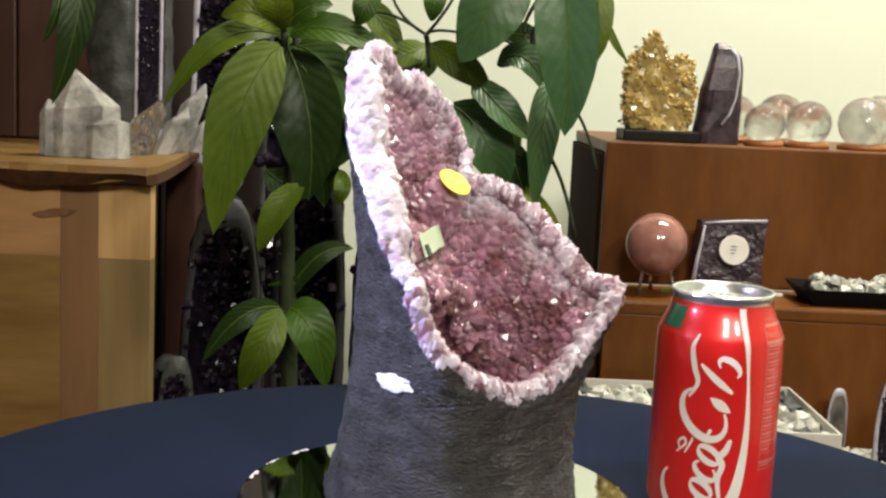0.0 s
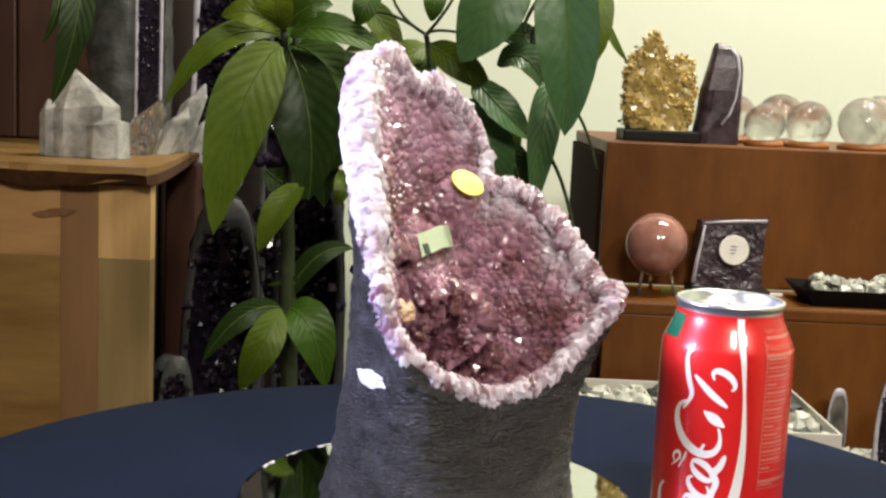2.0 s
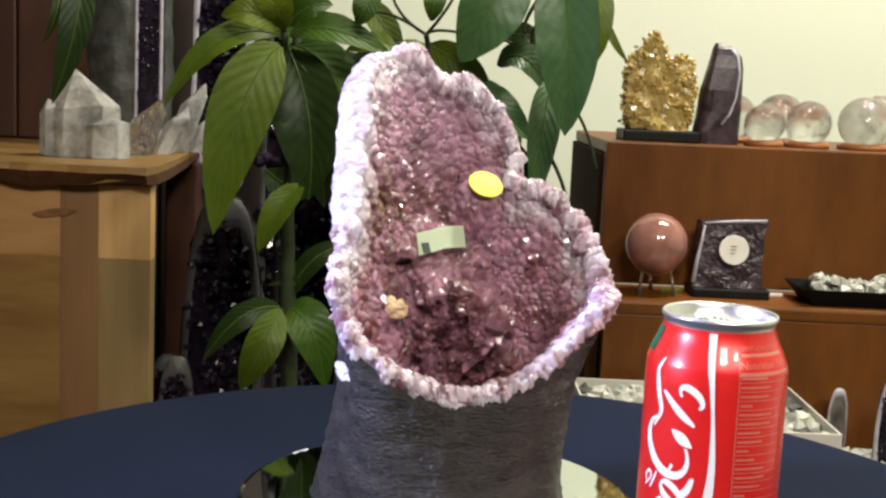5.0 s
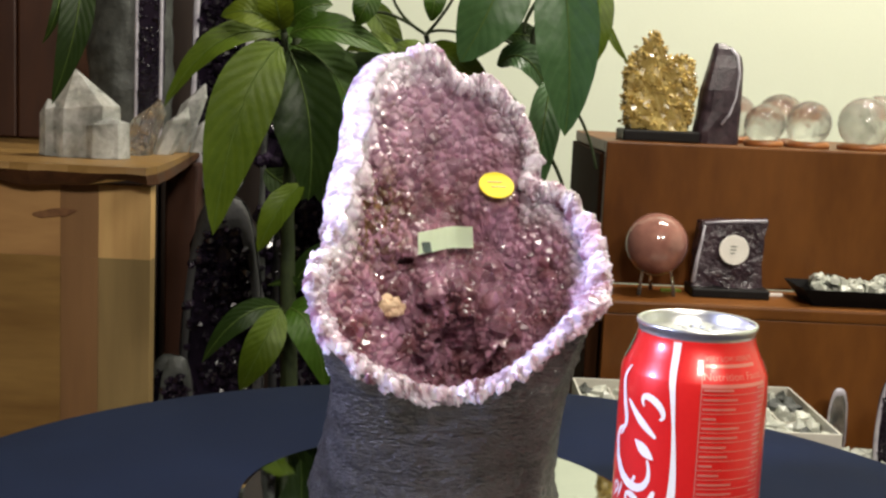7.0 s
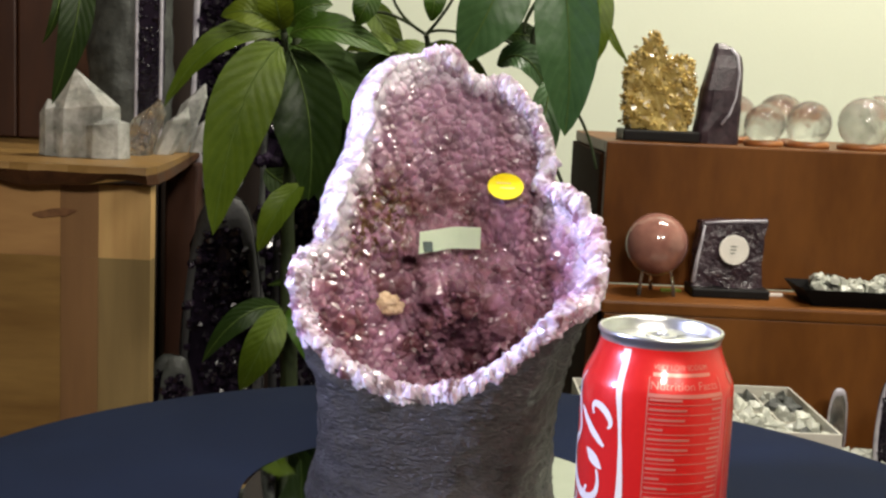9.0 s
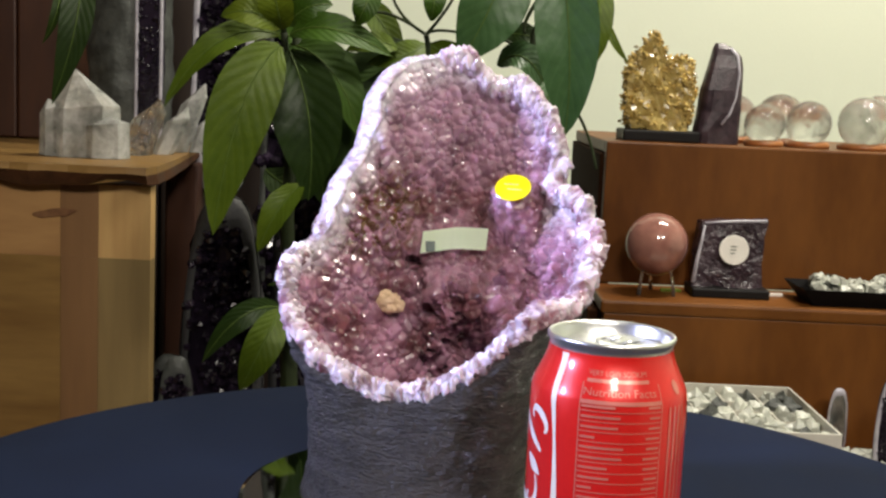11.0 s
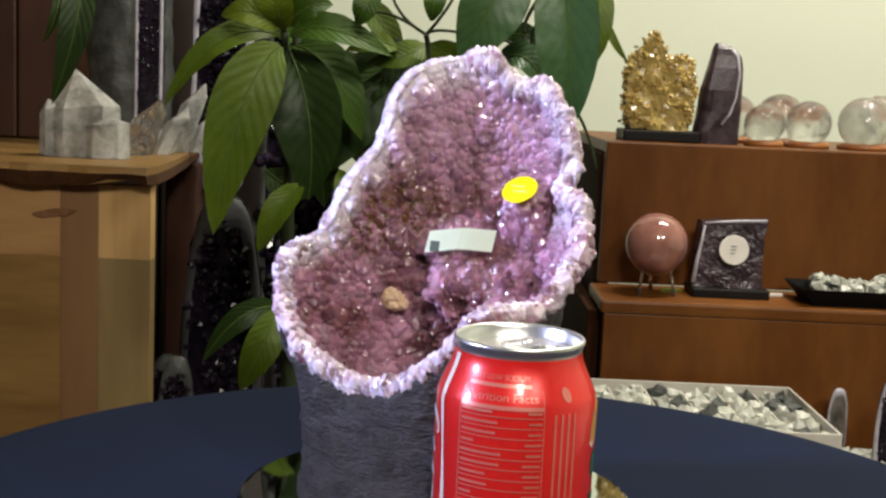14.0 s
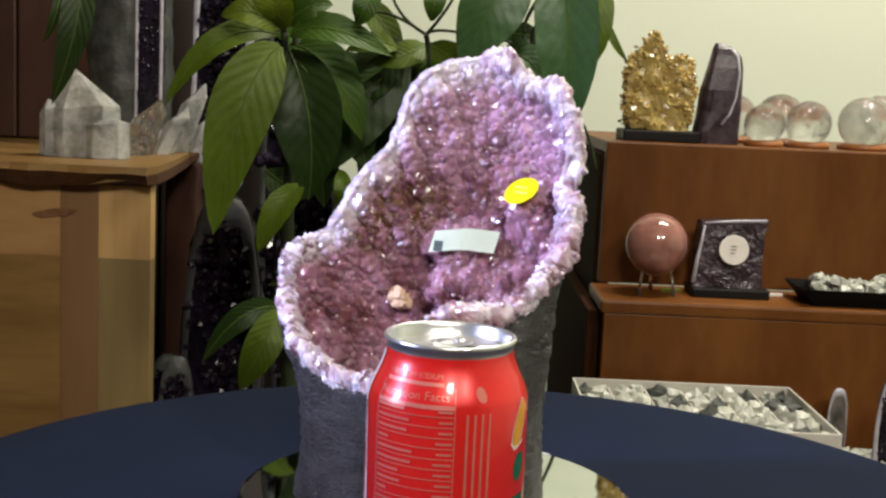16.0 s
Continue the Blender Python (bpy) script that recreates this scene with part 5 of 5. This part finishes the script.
    b = thing("mineral_heap", (0.455, 1.095, zb), "low heap of pale rough stones", "stones", kind="stuff")
    vs, fs = [], []
    for _ in range(160):
        x, y = rng.uniform(-0.078, 0.13), rng.uniform(-0.06, 0.035)
        crystal_verts(Vector((x, y, rng.uniform(0, 0.018))), Vector((rng.gauss(0, 1), rng.gauss(0, 1), rng.gauss(0.4, 0.6))), rng.uniform(0.005, 0.011), rng.uniform(0.01, 0.022), vs, fs, rng, sides=5)
    from_data("rough_stones", vs, fs, M["chips"], b, kind="stuff")


def tall_geode(parent, w, d, h, rind, inner, edge, lean=0.0, seed=1.0, n=48, rows=26):
    """A standing cathedral: a rounded rind, a hollow front lined with dark points and a polished pale edge."""
    def outline(a, k=1.0):
        x, z = math.cos(a), math.sin(a)
        zz = h * (0.5 + 0.5 * math.copysign(abs(z) ** 0.75, z) * k)
        ww = w * k * math.copysign(abs(x) ** 0.62, x) * (1 - 0.25 * zz / h)
        return Vector((ww + lean * (zz / h), 0, max(zz, 0.0)))
    verts, faces = [], []
    for j in range(rows + 1):
        s = j / rows
        for i in range(n):
            a = 2 * math.pi * i / n
            q = outline(a, math.cos(s * math.pi / 2) ** 0.5 if s < 1 else 0.001)
            q.y = -d * 0.6 + s * d * 1.8
            q += Vector((1, 1, 0.3)) * noise.noise(q * 45 + Vector((seed, 0, 0))) * w * 0.10
            q.z = max(q.z, 0)
            verts.append(tuple(q))
    for j in range(rows):
        for i in range(n):
            faces.append((j * n + i, (j + 1) * n + i, (j + 1) * n + (i + 1) % n, j * n + (i + 1) % n))
    from_data("rind", verts, faces, rind, parent, smooth=True)
    rim = [outline(2 * math.pi * i / n) + Vector((0, -d * 0.6, 0)) for i in range(n)]
    verts, faces = [], []
    for k, y in ((1.0, 0.0), (0.97, -0.004 * d / 0.02), (0.80, -0.003 * d / 0.02)):
        for i in range(n):
            q = outline(2 * math.pi * i / n, k) + Vector((0, -d * 0.6 + y, 0))
            q += Vector((1, 0, 1)) * noise.noise(q * 90) * w * 0.05
            verts.append(tuple(q))
    for j in range(2):
        for i in range(n):
            faces.append((j * n + i, (j + 1) * n + i, (j + 1) * n + (i + 1) % n, j * n + (i + 1) % n))
    from_data("polished_edge", verts, faces, edge, parent, "pale polished edge", smooth=True)
    verts, faces = [], []
    m = 8
    pts = []
    for j in range(m + 1):
        k = 0.80 * (1 - j / m) + 0.001
        for i in range(n):
            q = outline(2 * math.pi * i / n, k) + Vector((0, -d * 0.6 + d * 0.8 * math.sin(j / m * math.pi / 2) - 0.001, 0))
            verts.append(tuple(q))
            pts.append(q)
    for j in range(m):
        for i in range(n):
            faces.append((j * n + i, (j + 1) * n + i, (j + 1) * n + (i + 1) % n, j * n + (i + 1) % n))
    from_data("hollow", verts, faces, inner, parent)
    rng = random.Random(int(seed * 31))
    vs, fs = [], []
    size = max(w, h * 0.3)
    for _ in range(520):
        q = rng.choice(pts)
        nn = Vector((rng.gauss(0, 0.45), -1, rng.gauss(0.1, 0.45)))
        r = size * (0.028 + 0.036 * rng.random())
        crystal_verts(q + Vector((rng.gauss(0, 1), 0, rng.gauss(0, 1))) * size * 0.03, nn, r, r * 2.0, vs, fs, rng)
    from_data("crystal_druse", vs, fs, inner, parent, "dark glittering crystal points", kind="stuff")


# ---- wooden stand with its crystals on the left ----
def build_left():
    s = thing("slab_table", (0, 0, 0), "live-edge slab table on pine boards", "table")
    # slab with a wavy front edge and a slanting end
    verts, faces = [], []
    n = 40
    front = []
    for i in range(n + 1):
        x = -1.1 + i / n * 0.800
        front.append((x, 1.2 + 0.004 * math.sin(x * 25) + 0.003 * noise.noise(Vector((x * 30, 0, 0)))))
    end = [(-0.296, 1.225), (-0.300, 1.30), (-0.310, 1.42), (-0.325, 1.56), (-0.338, 1.70), (-1.1, 1.70)]
    loop = front + end
    bm = bmesh.new()
    lo = [bm.verts.new((x, y + 0.006, 0.108 + 0.0045 * math.sin(x * 37 + 1.0) + 0.002 * math.sin(x * 90))) for x, y in loop]
    hi = [bm.verts.new((x, y, 0.127 + 0.006 * (x + 0.3) * 0.5)) for x, y in loop]
    bm.faces.new(hi)
    bm.faces.new(lo[::-1])
    mid = [bm.verts.new((x, y - 0.002, 0.1195 + 0.0025 * noise.noise(Vector((x * 40, y * 40, 0))))) for x, y in loop]
    for i in range(len(loop)):
        j = (i + 1) % len(loop)
        bm.faces.new((mid[i], mid[j], hi[j], hi[i]))
        f = bm.faces.new((lo[i], lo[j], mid[j], mid[i]))
        f.material_index = 1
    part("slab", bm, [M["slab"], M["bark"]], s, "oiled slab with a dark wavy live edge")
    # pine front boards; the lower halves get darker materials that paint in shade
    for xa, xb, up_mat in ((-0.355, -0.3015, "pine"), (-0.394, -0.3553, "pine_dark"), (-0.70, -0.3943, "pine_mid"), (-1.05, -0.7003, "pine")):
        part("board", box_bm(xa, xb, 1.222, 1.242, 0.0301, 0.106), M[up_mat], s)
        part("lower_board", box_bm(xa, xb, 1.222, 1.242, FLOOR_Z, 0.030), M["pine_dark"] if up_mat == "pine_dark" else M["pine_shaded"] if xa > -0.36 else M["slab"], s)
    v, f = [], []
    for i in range(24):
        a = 2 * math.pi * i / 24
        k = 1 + 0.5 * noise.noise(Vector((math.cos(a) * 1.8, math.sin(a) * 1.8, 4.0)))
        v.append((-0.402 + 0.022 * k * math.cos(a), 1.2205, 0.075 + 0.003 * math.cos(a) + 0.0048 * k * math.sin(a)))
    f.append(tuple(range(24)))
    from_data("knot", v, f, M["knot"], s, "dark knot in the pine")
    part("rear_post", box_bm(-0.364, -0.322, 1.55, 1.60, FLOOR_Z, 0.107, 0.003), M["shelf_dark_lit"], s)
    # quartz point cluster, front
    z = 0.127
    q = thing("quartz_cluster", (-0.396, 1.32, z), "clear white quartz cluster with one big slanted point", "crystal")
    prism(q, (-0.006, 0.0, 0), 0.043, 0.030, 0.052, 0.096, -0.008, M["quartz"])
    prism(q, (0.022, -0.012, 0), 0.028, 0.02, 0.036, 0.046, 0.004, M["quartz"])
    prism(q, (-0.036, -0.006, 0), 0.015, 0.014, 0.050, 0.062, -0.006, M["quartz"])
    q = thing("quartz_point", (-0.347, 1.41, z), "stubby clear quartz points", "crystal", "quartz points")
    prism(q, (-0.012, -0.03, 0), 0.019, 0.015, 0.044, 0.066, 0.006, M["glass"], 0.35)
    prism(q, (0.012, 0.0, 0), 0.013, 0.012, 0.040, 0.058, 0.004, M["quartz"], 0.45)
    prism(q, (0.016, 0.05, 0), 0.015, 0.012, 0.062, 0.086, 0.006, M["quartz"], 0.35)
    prism(q, (0.040, 0.06, 0), 0.010, 0.010, 0.034, 0.050, 0.004, M["quartz"], 0.30)
    # big cathedral behind it, taller than the view
    b = thing("geode_cathedral", (-0.405, 1.53, z), "tall grey amethyst cathedral with pale polished edges", "geode", "cathedrals")
    cathedral(b, 0.052, 0.05, 0.30)
    b = thing("geode_cathedral", (-0.30, 1.62, 0.06), "tall dark amethyst cathedral with white edges", "geode", "cathedrals")
    tall_geode(b, 0.045, 0.05, 0.40, M["rock_dark"], M["dark_crystal"], M["agate"], 0.0, seed=5)
    # dark geodes lower down, behind the table
    for x, y, zb, w, d, h, sd in ((-0.235, 1.30, -0.24, 0.05, 0.045, 0.335, 2), (-0.30, 1.33, -0.26, 0.035, 0.03, 0.17, 4), (-0.25, 1.13, -0.25, 0.022, 0.018, 0.205, 7),
                                  (-0.16, 1.45, -0.26, 0.05, 0.05, 0.42, 8), (-0.21, 1.66, -0.2, 0.05, 0.045, 0.62, 9), (-0.07, 1.55, -0.26, 0.05, 0.05, 0.38, 12)):
        b = thing("dark_geode", (x, y, zb), "dark amethyst cathedral with a thin pale edge, on the low bench", "geode", "dark geodes")
        tall_geode(b, w, d, h, M["rock_dark"], M["dark_crystal"], M["geode_rind"] if sd in (4, 7, 9) else M["rock_dark"], 0.0, seed=sd)
    bench = thing("low_bench", (0, 0, 0), "low dark bench under the geodes", "bench")
    part("top", box_bm(-0.295, 0.10, 1.20, 1.78, -0.285, -0.262, 0.003), M["shelf_dark"], bench)
    for x in (-0.28, 0.07):
        for y in (1.23, 1.73):
            part("leg", box_bm(x - 0.015, x + 0.015, y - 0.015, y + 0.015, FLOOR_Z, -0.2855, 0.002), M["shelf_dark"], bench)
    # tall brown cupboard side
    c = thing("cupboard", (0, 0, 0), "tall dark brown wooden cupboard", "cupboard")
    for xa, xb in ((-0.95, -0.80), (-0.798, -0.65), (-0.648, -0.575), (-0.573, -0.505)):
        part("board", box_bm(xa, xb, 1.60, 1.79, 0.128, 0.9, 0.003), M["shelf_dark_lit"], c)


def prism(parent, place, w, d, shoulder, h, lean, material, tilt=0.0):
    """A stout six-sided quartz point with a chisel-like tip."""
    bm = bmesh.new()
    rings = []
    for z, k in ((0, 1), (shoulder, 0.96)):
        ring = []
        for i in range(6):
            a = 2 * math.pi * (i + 0.22) / 6
            zz = z * (1 + 0.10 * math.sin(a + 2.0)) if z else 0
            ring.append(bm.verts.new((place[0] + tilt * zz + w * k * math.cos(a), place[1] + d * k * math.sin(a), place[2] + zz)))
        rings.append(ring)
    tip = bm.verts.new((place[0] + lean + tilt * h, place[1], place[2] + h))
    for i in range(6):
        j = (i + 1) % 6
        bm.faces.new((rings[0][i], rings[0][j], rings[1][j], rings[1][i]))
        bm.faces.new((rings[1][i], rings[1][j], tip))
    bm.faces.new(rings[0][::-1])
    bmesh.ops.bevel(bm, geom=bm.edges[:], offset=0.0005, segments=1, affect="EDGES")
    part("point", bm, material, parent)


def cathedral(parent, w, d, h):
    """A tall rough trunk of rock with an upright cut face."""
    verts, faces = [], []
    n, rows = 60, 40
    for j in range(rows + 1):
        z = h * j / rows
        for i in range(n):
            a = 2 * math.pi * i / n
            q = Vector((w * math.cos(a), d * math.sin(a), z))
            k = 1 + 0.08 * noise.noise(q * 20) + 0.05 * noise.noise(q * 60)
            verts.append((q.x * k, q.y * k, z))
    for j in range(rows):
        for i in range(n):
            faces.append((j * n + i, j * n + (i + 1) % n, (j + 1) * n + (i + 1) % n, (j + 1) * n + i))
    faces.append(tuple((rows * n + i) for i in range(n)))
    from_data("rind", verts, faces, M["geode_rind"], parent, "rough grey rind", smooth=True)
    for x in (0.0195, 0.0495):
        part("polished_edge", tube([(x, -d * 0.95, 0), (x + 0.0006, -d * 0.97, h * 0.5), (x, -d * 0.95, h)], 0.0022, 0.0022, 8), M["agate"], parent, "pale polished edge")
    part("cut_face", box_bm(0.0215, 0.0475, -d * 0.96, -d * 0.3, 0.0, h), M["dark_crystal"], parent)
    rng = random.Random(6)
    vs, fs = [], []
    for _ in range(240):
        crystal_verts(Vector((rng.uniform(0.0225, 0.0465), -d * 0.955, rng.uniform(0.01, h - 0.01))), Vector((rng.gauss(0, 0.5), -1, rng.gauss(0, 0.5))), 0.002, 0.004, vs, fs, rng)
    from_data("crystal_druse", vs, fs, M["dark_crystal"], parent, "dark purple crystal points", kind="stuff")


M["rock_dark"] = mat("dark_rind", (0.03, 0.03, 0.032), 0.6, second=(0.014, 0.014, 0.016), scale=25, fine=200, bump=0.4)
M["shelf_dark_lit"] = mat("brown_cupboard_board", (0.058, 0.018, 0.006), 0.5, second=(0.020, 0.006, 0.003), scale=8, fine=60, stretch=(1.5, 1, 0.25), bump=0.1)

build_room()
mirror_disc = build_table()
geode = build_geode()
can = build_can()
build_display()
build_left()
build_plant()


# ---- what moves ----
def motions():
    steps = [0.5 * k for k in range(33)]
    turn = lambda t: -math.degrees(SPEED * t)
    walk(geode, [(t, Matrix.Translation((AXIS.x, AXIS.y, 0.003)) @ pose(0, 0, 0, 0, 0, turn(t - 9.0))) for t in steps])
    walk(mirror_disc, [(t, Matrix.Translation(AXIS) @ pose(0, 0, 0, 0, 0, turn(t))) for t in steps])
    walk(can, [(t, Matrix.Translation((AXIS.x + CAN_R * math.cos(CAN_A - SPEED * t), AXIS.y + CAN_R * math.sin(CAN_A - SPEED * t), 0.0004))
                @ pose(0, 0, 0, 0, 0, turn(t))) for t in steps])


motions()
